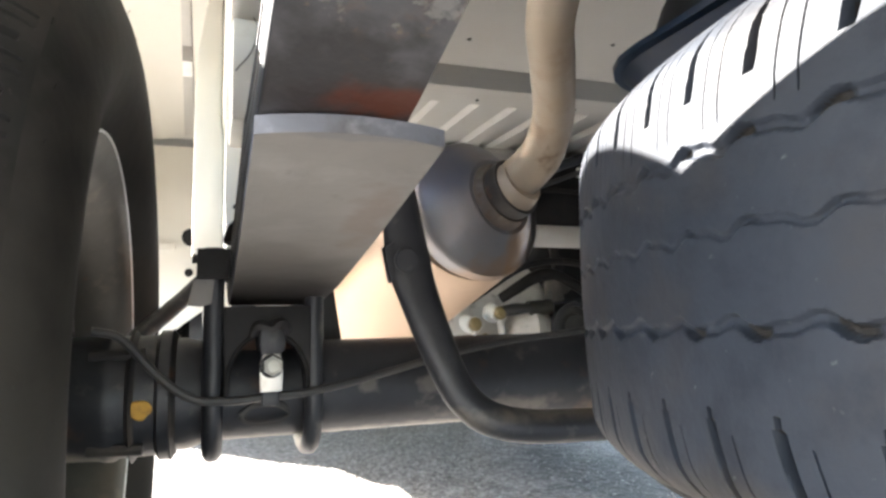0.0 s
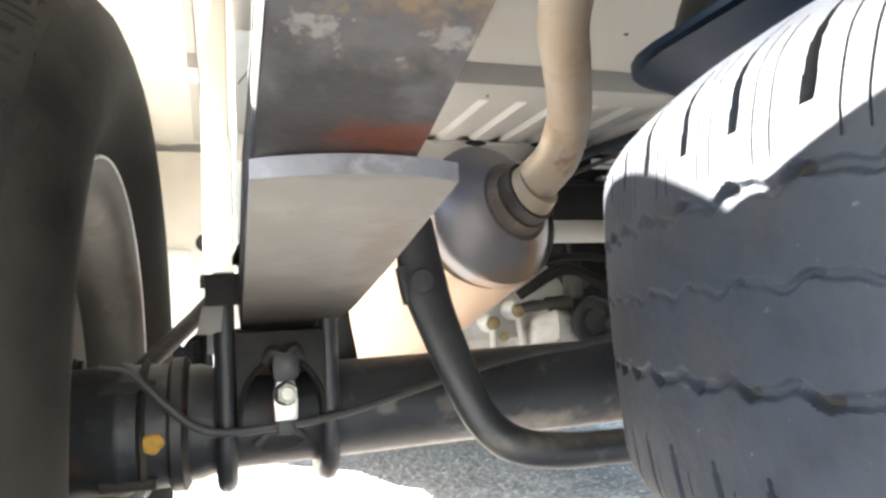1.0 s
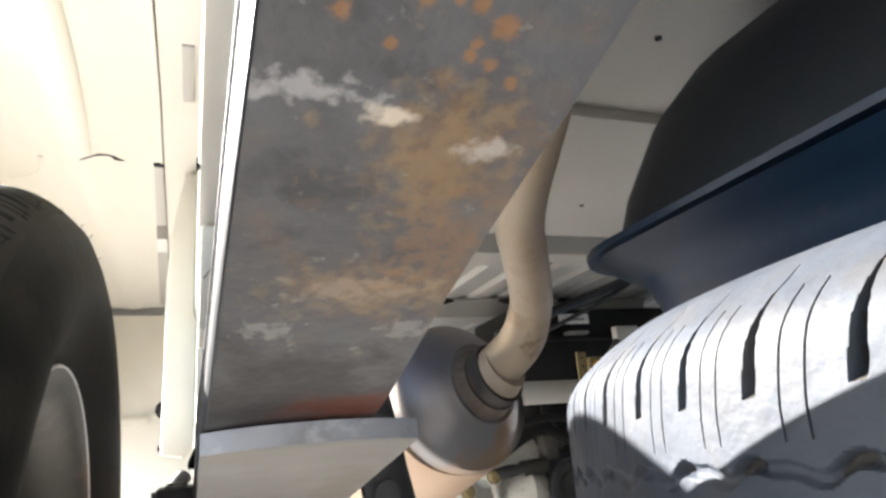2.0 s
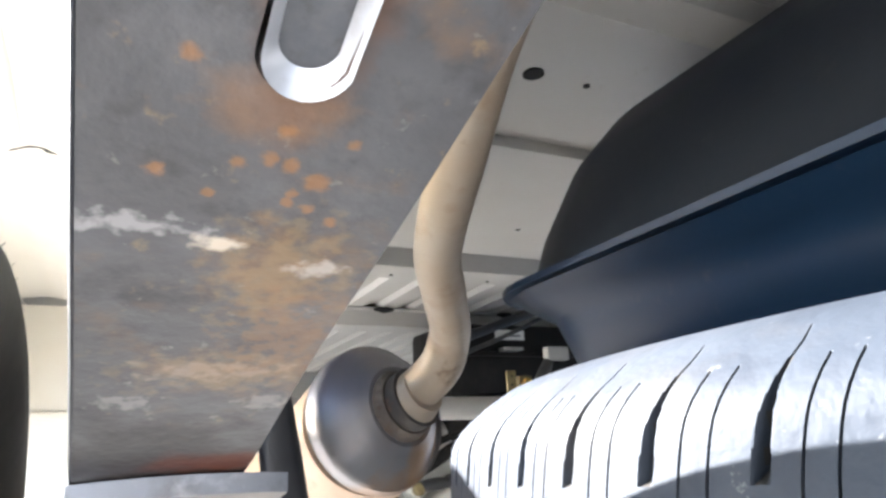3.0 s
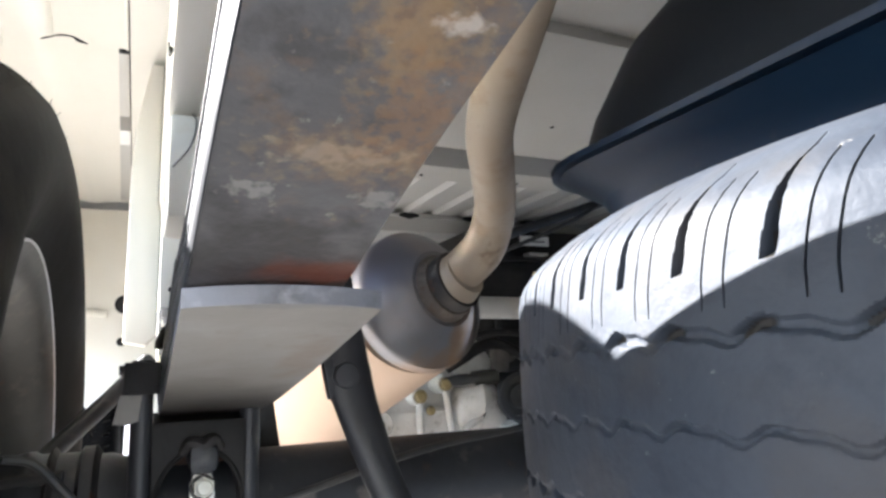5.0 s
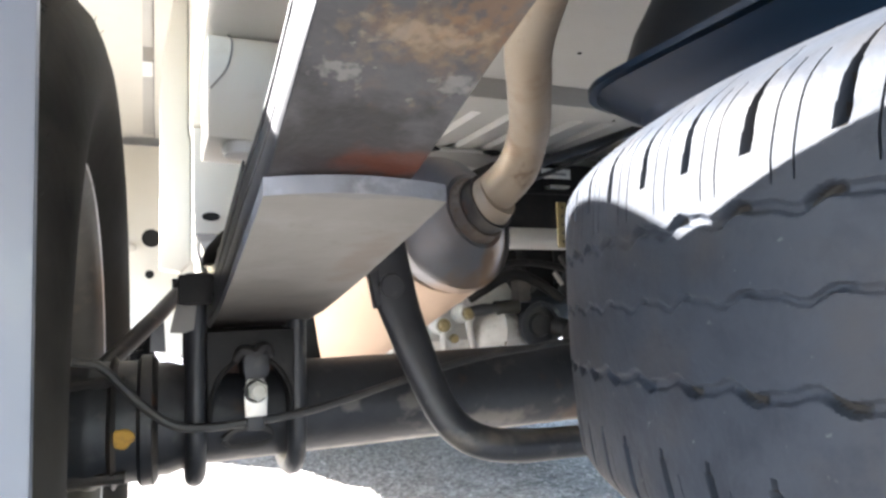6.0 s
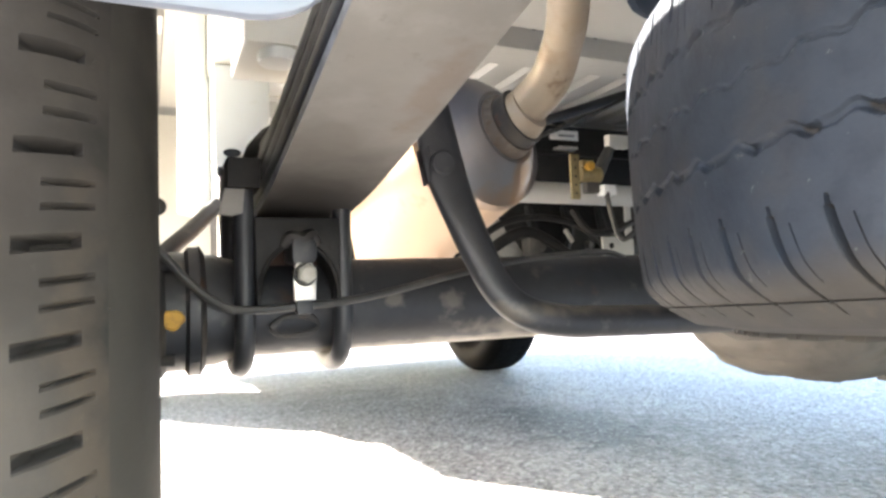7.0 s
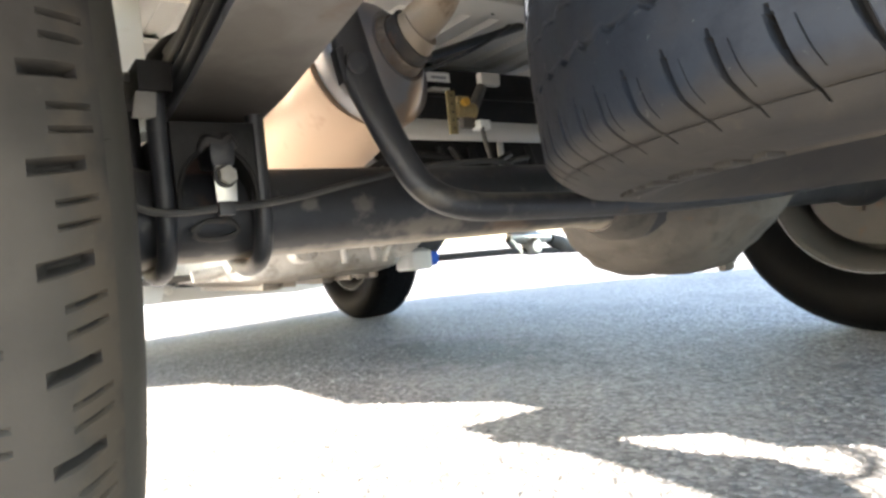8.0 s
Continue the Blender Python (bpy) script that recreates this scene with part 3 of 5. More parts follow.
part("pressed_rib", sweep([(-0.114, 0.45, 0.956), (-0.116, 0.6, 0.956), (-0.117, 0.7, 0.9555), (-0.119, 0.83, 0.955), (-0.126, 1.06, 0.954), (-0.127, 1.076, 0.956)], [0.02, 0.02, 0.02, 0.019, 0.014, 0.006], 16, 5, 0.42), WHITE, arch, "soft slanting rib pressed in the panel")
part("pressed_rib", sweep([(-0.265, 1.185, 0.949), (-0.23, 1.178, 0.951), (-0.205, 1.164, 0.954), (-0.194, 1.14, 0.9555), (-0.19, 1.1, 0.956)], 0.0045, 10, 5, 0.6), WHITE, arch)
# plates in three tones imitate the light and shade inside a long slot
for lo, hi, m in ((1.11, 1.41, GREYWHITE), (1.41, 1.5, BRACKET), (1.5, 1.6, LABEL), (1.6, 2.15, GREYWHITE)):
    part("slot_light_plate", prism([(-0.027 - 0.03 * (lo - 1.11), lo), (-0.013 - 0.014 * (lo - 1.11), lo), (-0.013 - 0.014 * (hi - 1.11), hi), (-0.027 - 0.03 * (hi - 1.11), hi)], 0.9535, 0.9575, "z", 0.0005), m, arch, "plate with the long slot's light and shade in its tone")
part("slot_notch", box((-0.027, 1.1, 0.9525), (-0.012, 1.112, 0.958), 0.002), SEAL, arch, "dark notch at the end of the slot")
# greyer plate set proud; its colour stands in for a recess's shade
part("recess_plate", box((0.021, 0.745, 0.951), (0.0355, 0.879, 0.9565), 0.0006), GREYWHITE, arch, "thin grey plate standing in for a shaded oblong recess")

# unseen outer side, its lower edge cut to cast the ground shadows
side = thing("body_side", "unseen white body side with a wheel opening, shaped for its shadows", "body side", kind="structure")
out = [(-0.42, 0.62), (-0.12, 0.62), (0.02, 0.66), (0.12, 0.76)]
for k in range(9):
    a = math.pi - (k + 1) * math.pi / 10
    out.append((0.63 + 0.49 * math.cos(a), 0.56 + 0.375 * math.sin(a)))
out += [(1.25, 0.82), (1.512, 0.815), (1.563, 0.753), (1.552, 0.695), (1.545, 0.633), (1.624, 0.564), (1.755, 0.675), (1.847, 0.668), (1.915, 0.543), (2.27, 0.53), (2.46, 0.442), (2.508, 0.378), (2.6, 0.33), (2.72, 0.62), (2.9, 0.62), (2.96, 0.44), (3.38, 0.44), (3.38, 1.5), (-0.42, 1.5)]
part("outer_skin", prism(out, -0.30, -0.27, "x"), WHITE, side)
# unseen strip and loop, added only for their shadows on the asphalt
part("shadow_strip", prism([(1.15, 0.572), (1.234, 0.575), (1.422, 0.586), (1.618, 0.565), (1.542, 0.628), (1.434, 0.627), (1.382, 0.639), (1.35, 0.66), (1.26, 0.655), (1.15, 0.62)], -0.3, -0.28, "x"), WHITE, side, "unseen white strip added to cast a shadow band")
part("shadow_cable", sweep([(-0.285, 1.609, 0.754), (-0.285, 1.567, 0.754), (-0.285, 1.498, 0.746), (-0.285, 1.395, 0.722), (-0.285, 1.334, 0.707), (-0.285, 1.267, 0.672), (-0.285, 1.25, 0.648)], 0.0065, 8, 5), HOSE, side, "unseen black loop added to cast a curved shadow")
slab("body_wall_right", (1.72, -0.42, 0.52), (1.75, 3.38, 1.5), WHITE, "white painted far body side", "body side")
# unseen panel behind the camera, lowered to cut sky light from the rear
slab("body_wall_rear", (-0.27, -0.46, 0.48), (1.72, -0.42, 1.5), WHITE, "unseen white rear panel that cuts sky light", "body side")
slab("load_floor", (-0.27, -0.42, 0.99), (1.72, 3.38, 1.02), GREYWHITE, "upper floor closing the underbody", "floor pan")
nose = prism([(-0.27, 0.42), (-0.14, 0.285), (0.0, 0.2), (0.14, 0.165), (0.24, 0.149), (0.4, 0.147), (0.64, 0.143), (0.95, 0.132), (1.25, 0.115), (1.5, 0.125), (1.72, 0.24), (1.72, 0.99), (-0.27, 0.99)], 3.34, 3.37, "y", 0.006)
tagged(part("front_valance", nose, GREYWHITE), "grey back of the front bumper hanging low over the asphalt", "bumper", kind="structure")

# white bulkhead ahead of the wheel, with two round holes
bulk = thing("bulkhead", "white pressed bulkhead with round holes", "bulkhead", kind="structure")
part("panel", prism([(-0.27, 0.48), (-0.17, 0.372), (-0.156, 0.36), (-0.128, 0.342), (-0.105, 0.318), (-0.092, 0.338), (-0.05, 0.37), (0.001, 0.407), (0.008, 0.27), (0.025, 0.262), (0.12, 0.312), (0.12, 0.93), (-0.27, 0.93)], 2.2, 2.235, "y", 0.002), WHITE, bulk)
for hx, hz, r in ((-0.04, 0.528, 0.013), (-0.035, 0.64, 0.028)):
    part("punched_hole", lathe([(0, r), (-0.0015, r * 0.97), (-0.0016, 0.0001)], "y", 24, (hx, 2.1985, hz)), SEAL, bulk, "dark round hole")
part("rib", box((-0.2, 2.185, 0.6), (-0.08, 2.203, 0.62), 0.004), WHITE, bulk)

# frame rail above the spring
rail = thing("frame_rail", "white painted box-section frame rail above the spring", "frame rail")
part("rail", box((0.0425, -0.42, 0.70), (0.122, 2.19, 0.953), 0.008), WHITE, rail)
part("clip_bracket", box((0.034, 0.35, 0.74), (0.0435, 0.375, 0.78), 0.002), GREYWHITE, rail)
part("lap_gap", sweep([(0.0425, 0.62, 0.748), (0.0425, 0.575, 0.716), (0.0425, 0.535, 0.703)], 0.0018, 6, 2), SEAL, rail, "dark gap in the seam")
stop = thing("bump_stop", "white bump-stop bracket with a pale round rubber under it", "bump stop")
part("bracket", box((0.046, 0.667, 0.594), (0.128, 0.79, 0.699), 0.005), WHITE, stop)
part("rubber_pad", lathe([(0, 0.02), (-0.006, 0.0215), (-0.012, 0.02), (-0.014, 0.0001)], "z", 24, (0.083, 0.69, 0.594)), LABEL, stop, "pale round rubber stop")
part("wire", sweep([(0.0495, 0.6655, 0.643), (0.065, 0.6655, 0.6655), (0.07, 0.6655, 0.69), (0.066, 0.6655, 0.699)], 0.0008, 6), BRACKET, stop, "thin grey wire")
hang = thing("spring_hanger", "white front spring hanger bracket with a punched hole", "spring hanger")
part("bracket", prism([(0.046, 0.5), (0.128, 0.5), (0.128, 0.699), (0.046, 0.699)], 1.035, 1.16, "y", 0.006), WHITE, hang)
part("outer_plate", prism([(-0.001, 0.49), (0.03, 0.484), (0.0455, 0.5), (0.0455, 0.69), (0.0415, 0.71), (0.0415, 0.945), (0.022, 0.945), (0.004, 0.84), (-0.001, 0.76)], 1.115, 1.2, "y", 0.005), WHITE, hang, "white outer plate curving down from the rail")
bm = lathe([(0, 0.013), (-0.0015, 0.0126), (-0.0016, 0.0001)], "y", 24, (0.071, 1.0335, 0.563))
for v in bm.verts:
    v.co.z = 0.563 + 0.5 * (v.co.z - 0.563)
part("punched_hole", bm, SEAL, hang, "dark oval hole")
part("lip", box((0.048, 1.028, 0.5), (0.126, 1.036, 0.506), 0.001), WHITE, hang)


# ---- wheels ----
def tyre_mesh(name, material, fine=(0.046, 0.047), blunt=False, R=0.335, pitches=44, steps=44, ends=None, lean=0.3, grooves=(-0.0295, 0.001, 0.0295)):
    """Van tyre: the axis along x, x>0 the inner side. Rib tread with zigzag grooves and shoulder slots cut into the surface."""
    prof = [(-0.066, 0.19), (-0.074, 0.2015), (-0.083, 0.213), (-0.095, 0.232), (-0.1045, 0.25), (-0.106, 0.262), (-0.1035, 0.264), (-0.103, 0.279), (-0.0985, 0.298), (-0.0985, 0.302), (-0.0925, 0.312)]
    half = 0.088
    if blunt:
        prof = [(-0.066, 0.19), (-0.074, 0.2015), (-0.085, 0.2145), (-0.0965, 0.2335), (-0.1035, 0.251), (-0.1055, 0.267), (-0.1038, 0.282), (-0.0998, 0.296), (-0.0946, 0.3085)]
    tread = {round(-half + 2 * half * i / 44, 5) for i in range(45)}
    for g in grooves:
        for k in range(-7, 8):
            tread.add(round(g + k * 0.0008, 5))
    if not blunt:
        tread |= {-0.0872, -0.0866, -0.086}
    tread = sorted(tread)

    def crown(v):
        if blunt:
            return R - 0.004 * (v / half) ** 2 - 0.0155 * max(0, (abs(v) - 0.055) / 0.033) ** 2
        return R - 0.004 * (v / half) ** 2 - 0.013 * max(0, (abs(v) - 0.068) / 0.02) ** 2
    prof = prof + [(v, crown(v)) for v in tread] + [(-a, r) for a, r in prof[::-1]]
    n = pitches * steps
    P = np.array(prof)
    across, rad = P[:, 0], P[:, 1]
    u = np.arange(n) / steps
    ph = u % 1.0
    U, V = np.meshgrid(ph, across, indexing="ij")
    A = np.abs(V)
    bend = lean * np.clip((A - 0.05) / 0.04, 0, 1) ** 1.4
    zig = 0.0017 * (np.sin(2 * np.pi * U) + 0.45 * np.sin(4 * np.pi * U + 0.6))
    depth = np.zeros_like(U)
    wear = 0.5 + 0.5 * np.sin(2 * np.pi * (3 * u / pitches + 0.1)) * np.sin(2 * np.pi * (7 * u / pitches))
    wear = wear[:, None]
    for c, w, d, e in zip(grooves, (0.0014, 0.0009, 0.0014), (0.0017, 0.001, 0.0017), (0.0028, 0.001, 0.0028)):
        tick = np.clip(1.6 * np.sin(2 * np.pi * U + 1.2) - 0.3, 0, 1)
        dig = d * (0.3 + 0.9 * wear) + e * tick * (0.45 + 0.55 * wear)
        depth = np.maximum(depth, dig * np.clip(1.8 - np.abs(V - c - zig * np.sign(c)) / w, 0, 1))
    # shoulder slots: one broad wedge and two fine cuts a pitch
    wedge = np.clip((A - 0.05) / 0.006, 0, 1) * np.where(V > 0, np.clip((0.084 - A) / 0.022, 0, 1), np.clip((0.096 - A) / 0.03, 0.25, 1))
    du = np.abs((U - 11 / 44 + 0.5) % 1 - 0.5)
    depth = np.maximum(depth, np.where((A > np.where(blunt, 0.0622, np.where(V > 0, 0.0585, 0.0505))) & (A < (0.079 if blunt else 0.0885)), 0.0095 * np.clip(2.0 - du / ((0.032 if blunt else 0.032) * (1.0 if blunt else wedge) + 0.006), 0, 1), 0))
    for c, lo, hi in ((27.6 / 44 if blunt else 25 / 44, fine[0], 0.083), (39.4 / 44 if blunt else 36 / 44, fine[1], 0.084)):
        c = round(c * steps) / steps
        du = np.abs((U - c + 0.5) % 1 - 0.5)
        if blunt:
            depth = np.maximum(depth, np.where((A > 0.034) & (A < 0.0465), 0.0045 * np.clip(1.0 - du * steps * 0.5, 0, 1), 0))
        else:
            # the lower shoulder has a single short cut between its slots
            lo, hi = np.where(V > 0, lo, 0.058), np.where(V > 0, hi, 0.079 if c < 0.7 else 0.0)
        depth = np.maximum(depth, np.where((A > lo) & (A < hi), 0.0045 * np.clip(1.0 - du * steps * (0.5 if blunt else 1.0), 0, 1), 0))
    if not blunt:
        depth = np.maximum(depth, np.where(np.abs(V + 0.0866) < 0.0003, 0.0022, 0))
    th = 2 * np.pi * np.arange(n) / n if ends is None else np.interp(np.arange(n) / steps, np.arange(pitches + 1), ends)
    depth = np.where(rad[None, :] > 0.3, depth, 0.0)
    rr = rad[None, :] - depth
    co = np.empty((n, len(prof), 3))
    co[:, :, 0] = V
    turn = th[:, None] + bend * 2 * np.pi / pitches
    co[:, :, 1] = rr * np.cos(turn)
    co[:, :, 2] = rr * np.sin(turn)
    m = len(prof)
    i = np.arange(n)[:, None]
    j = np.arange(m - 1)[None, :]
    quads = np.stack([i * m + j, i * m + j + 1, ((i + 1) % n) * m + j + 1, ((i + 1) % n) * m + j], -1).reshape(-1, 4)
    me = bpy.data.meshes.new(name)
    me.vertices.add(n * m)
    me.vertices.foreach_set("co", co.reshape(-1))
    me.loops.add(len(quads) * 4)
    me.loops.foreach_set("vertex_index", quads.reshape(-1).astype(np.int32))
    me.polygons.add(len(quads))
    me.polygons.foreach_set("loop_start", np.arange(0, len(quads) * 4, 4, dtype=np.int32))
    me.polygons.foreach_set("use_smooth", np.ones(len(quads), dtype=bool))
    me.update(calc_edges=True)
    me.validate()
    me.materials.append(SIDEWALL)
    me.materials.append(material)
    on = np.abs(P[:-1, 0] + P[1:, 0]) / 2 < 0.0862
    me.materials.append(SLOTSHADE)
    # faces deep in the slots take a darker material for their shade
    open_face = (depth[:, :-1] + depth[:, 1:]) / 2 < 0.0035
    band = (on & (P[:-1, 1] > 0.3))[None, :]
    side = 0 if blunt else np.where(P[:-1, 0] + P[1:, 0] > 0, 1, 0)[None, :]
    kind = np.where(band & open_face, 1, np.where(band, 2, side))
    me.polygons.foreach_set("material_index", kind.reshape(-1).astype(np.int32))
    me.set_sharp_from_angle(angle=radians(40))
    return me


def uneven_pitches(count, first, known):
    """Ends of the tread pitches round a tyre, in radians: three lengths mixed as on a real tread."""
    mix = random.Random(11)
    size = list(known) + [mix.choice((4.9, 5.4, 5.8)) for _ in range(count - len(known))]
    rest = (360 - sum(known)) / sum(size[len(known):])
    size = [v if i < len(known) else v * rest for i, v in enumerate(size)]
    return np.radians(first + np.concatenate([[0], np.cumsum(size)]))


TYRE = tyre_mesh("tyre", RUBBER, pitches=72, steps=72, lean=0.4, grooves=(-0.0223, 0.0086, 0.037), ends=uneven_pitches(72, 80.0, (4.6, 4.65, 5.4, 5.65)))
ROADTYRE = tyre_mesh("tyre", RUBBER, (0.0715, 0.0715), True, pitches=56, lean=-0.15, ends=uneven_pitches(56, 175.4, (5.95, 6.0, 6.9)))


def rim_bm():
    """Pressed steel rim seen from its hollow inner side (x>0)."""
    pr = [(-0.0608, 0.207), (-0.0654, 0.205), (-0.0654, 0.198), (-0.057, 0.187), (-0.045, 0.182), (0.0, 0.172), (0.0407, 0.18), (0.0553, 0.184), (0.0618, 0.189), (0.0716, 0.199), (0.0795, 0.2062), (0.082, 0.2057), (0.0816, 0.2015), (0.0723, 0.191), (0.0601, 0.181), (0.0407, 0.174), (0.0, 0.166), (-0.04, 0.168), (-0.05, 0.15), (-0.06, 0.1), (-0.062, 0.05), (-0.068, 0.05), (-0.066, 0.1), (-0.056, 0.156), (-0.06, 0.176), (-0.057, 0.182)]
    return lathe(pr, "x", 72, closed=True)


RIM = mesh_of(rim_bm(), "rim", RIMSTEEL, 40)


def road_wheel(name, label, at, flip=False, dusty=True, drum=True):
    t = thing(name, label, "", "road wheels", at=at)
    ty = part("tyre", ROADTYRE, None, t)
    if dusty:
        ty.material_slots[1].link = "OBJECT"
        ty.material_slots[1].material = DUSTRUBBER
    else:
        ty.material_slots[1].link = "OBJECT"
        ty.material_slots[1].material = FARTYRE
        ty.material_slots[0].link = "OBJECT"
        ty.material_slots[0].material = FARTYRE
    ri = part("rim", RIM, None, t, "grey steel rim")
    # far rims swap to the darker drum material
    if not dusty:
        ri.material_slots[0].link = "OBJECT"
        ri.material_slots[0].material = DRUM
    # thin bright ring paints the highlight along the rim lip
    part("rim_lip", lathe([(0.0803, 0.2057), (0.0815, 0.2075), (0.0833, 0.2065), (0.0823, 0.2047)], "x", 72, closed=True), BAREEDGE, t, "bright rim lip with its highlight in the colour")
    if drum:
        part("brake_drum", lathe([(-0.03, 0.06), (-0.03, 0.138), (0.0, 0.142), (0.02, 0.142), (0.026, 0.148), (0.034, 0.148), (0.036, 0.14), (0.04, 0.06)], "x", 56), DRUM, t, "dusty iron brake drum")
        for k in range(5):
            a = 2 * math.pi * k / 5 + 0.5
            part("bolt", hexbolt((0.04, 0.075 * math.cos(a), 0.075 * math.sin(a)), (1, 0, 0), 0.008), DARKIRON, t)
        part("adjuster_plug", box((0.034, -0.02, 0.105), (0.05, 0.006, 0.135), 0.004), DRUM, t)
        part("balance_weight", box((0.06, -0.174, 0.062), (0.083, -0.156, 0.1), 0.006), EDGEGREY, t, "grey balance weight on the rim")
    t.scale = (1, 1.03, 1.03)
    if flip:
        t.rotation_euler = (0, 0, math.pi)
    return t


AXLE_Y, AXLE_Z = 0.632, 0.335
WHEEL_Z = 0.344


def whiskers(t):
    """Fine moulding hairs left on the inner shoulder of a tyre."""
    rnd = random.Random(4)
    for k in range(16):
        a = radians(60 + k * 8 + rnd.uniform(-2, 2))
        x, r = rnd.choice(((0.0946, 0.308), (0.088, 0.3153), (0.082, 0.3212)))
        p = Vector((x, r * math.cos(a), r * math.sin(a)))
        q = p + Vector((rnd.uniform(0.001, 0.003), 0.004 * math.cos(a) + rnd.uniform(-0.001, 0.001), 0.004 * math.sin(a)))
        part("rubber_whisker", sweep([p, q], 0.0003, 5, 1), SIDEWALL, t)

wheel_rl = road_wheel("rear_wheel", "dusty black van tyre on a grey steel rim", (-0.1365, AXLE_Y - 0.007, WHEEL_Z))
whiskers(wheel_rl)
wheel_rr = road_wheel("rear_wheel", "black tyre and steel rim at the far end of the axle", (1.55, AXLE_Y, WHEEL_Z), True, False)
wheel_fr = road_wheel("front_wheel", "small distant black front tyre on asphalt", (1.29, 2.6, WHEEL_Z), True, False)
wheel_fl = road_wheel("front_wheel", "black front tyre standing on sunlit asphalt", (-0.14, 2.6, WHEEL_Z), False, False)

spare = thing("spare_wheel", "dark worn spare tyre slung flat under the floor", "spare wheel", at=(0.5175, 0.161, 0.4205))
part("tyre", TYRE, None, spare)
part("rim", RIM, None, spare, "grey steel rim")
spare.matrix_basis = Matrix.Translation((0.5175, 0.161, 0.4205)) @ Matrix.Rotation(radians(-2.3), 4, "X") @ Matrix.Rotation(radians(-90), 4, "Y") @ Matrix.Diagonal((0.985, 1, 1, 1))
for ob in [o for o in spare.children if o.name.startswith("tyre")]:
    ob.material_slots[0].link = "OBJECT"
    ob.material_slots[0].material = DUSTSIDE
for a, wide in ((47.5, 0.008), (51, 0.011), (54, 0.006), (57.5, 0.012), (62, 0.014), (68, 0.009), (71, 0.014), (77, 0.012), (82, 0.008)):
    part("sidewall_block", box((-0.1062, 0.262, -wide / 2), (-0.1025, 0.279, wide / 2), 0.0012, m=Matrix.Rotation(radians(a), 4, "X")), DUSTSIDE, spare)


# ---- tank above the spare wheel ----
def rounded(x0, y0, x1, y1, r, n=6):
    pts = []
    for cx, cy, a0 in ((x1 - r, y1 - r, 0), (x0 + r, y1 - r, 90), (x0 + r, y0 + r, 180), (x1 - r, y0 + r, 270)):
        for k in range(n + 1):
            a = radians(a0 + 90 * k / n)
            pts.append((cx + r * math.cos(a), cy + r * math.sin(a)))
    return pts


def loft(layers, bm=None):
    """layers: (z, outline) with equal counts, skinned and capped."""
    bm = bm or bmesh.new()
    rings = [[bm.verts.new((a, b, z)) for a, b in o] for z, o in layers]
    for p, q in zip(rings, rings[1:]):
        for s in range(len(p)):
            bm.faces.new((p[s], p[(s + 1) % len(p)], q[(s + 1) % len(p)], q[s]))
    bm.faces.new(rings[0][::-1])
    bm.faces.new(rings[-1])
    return bm


tank = thing("fuel_tank", "black moulded tank with a seam flange under the floor", "tank")
X0, Y0, X1, Y1 = 0.36, 0.02, 1.25, 0.53
lay = []
for z, ins in ((0.535, 0.07), (0.54, 0.052), (0.552, 0.038), (0.578, 0.03), (0.588, 0.027), (0.6, 0.012), (0.611, 0.0)):
    lay.append((z, rounded(X0 + ins, Y0 + ins, X1 - ins, Y1 - ins, 0.09)))
part("lower_shell", loft(lay), PLASTIC, tank)
part("seam_flange", loft([(0.6125, rounded(X0 - 0.007, Y0 - 0.007, X1 + 0.007, Y1 + 0.007, 0.095)), (0.618, rounded(X0 - 0.007, Y0 - 0.007, X1 + 0.007, Y1 + 0.007, 0.095))]), PLASTIC, tank, "thin seam flange")
lay = []
for z, ins in ((0.6185, 0.012), (0.66, 0.022), (0.72, 0.045), (0.755, 0.07), (0.775, 0.1), (0.785, 0.14)):
    lay.append((z, rounded(X0 + ins, Y0 + ins, X1 - ins, Y1 - ins, 0.1)))
part("upper_shell", loft(lay), TANKTOP, tank)
part("strap", box((0.62, Y0 + 0.02, 0.782), (0.65, Y1 - 0.02, 0.826), 0.002), BLACKPAINT, tank)
part("strap", box((1.0, Y0 + 0.02, 0.782), (1.03, Y1 - 0.02, 0.826), 0.002), BLACKPAINT, tank)


# ---- rear axle ----
axle = thing("rear_axle", "black dusty rear axle tube with differential housing", "axle")
wheel_rl.parent = wheel_rr.parent = axle
C = (0, AXLE_Y, AXLE_Z)
tube = lathe([(-0.1, 0.05), (-0.055, 0.052), (-0.05, 0.0535), (-0.044, 0.0535), (-0.04, 0.051), (-0.012, 0.0505), (-0.009, 0.055), (-0.001, 0.055), (0.003, 0.048), (0.012, 0.048), (0.03, 0.0425), (0.56, 0.0425), (0.62, 0.05), (0.68, 0.07), (0.72, 0.085), (0.92, 0.085), (0.96, 0.07), (1.02, 0.05), (1.08, 0.0425), (1.36, 0.0425), (1.4, 0.055), (1.45, 0.055)], "x", 48, C)
part("axle_tube", tube, BLACKPAINT, axle)
bm = lathe([(-0.19, 0.05), (-0.17, 0.066), (-0.145, 0.09), (-0.11, 0.113), (-0.07, 0.126), (-0.02, 0.13), (0.03, 0.13), (0.06, 0.124), (0.08, 0.108), (0.1, 0.07), (0.11, 0.04)], "y", 72, (0.822, AXLE_Y + 0.06, AXLE_Z - 0.004))
bmesh.ops.subdivide_edges(bm, edges=bm.edges[:], cuts=1, use_grid_fill=True)
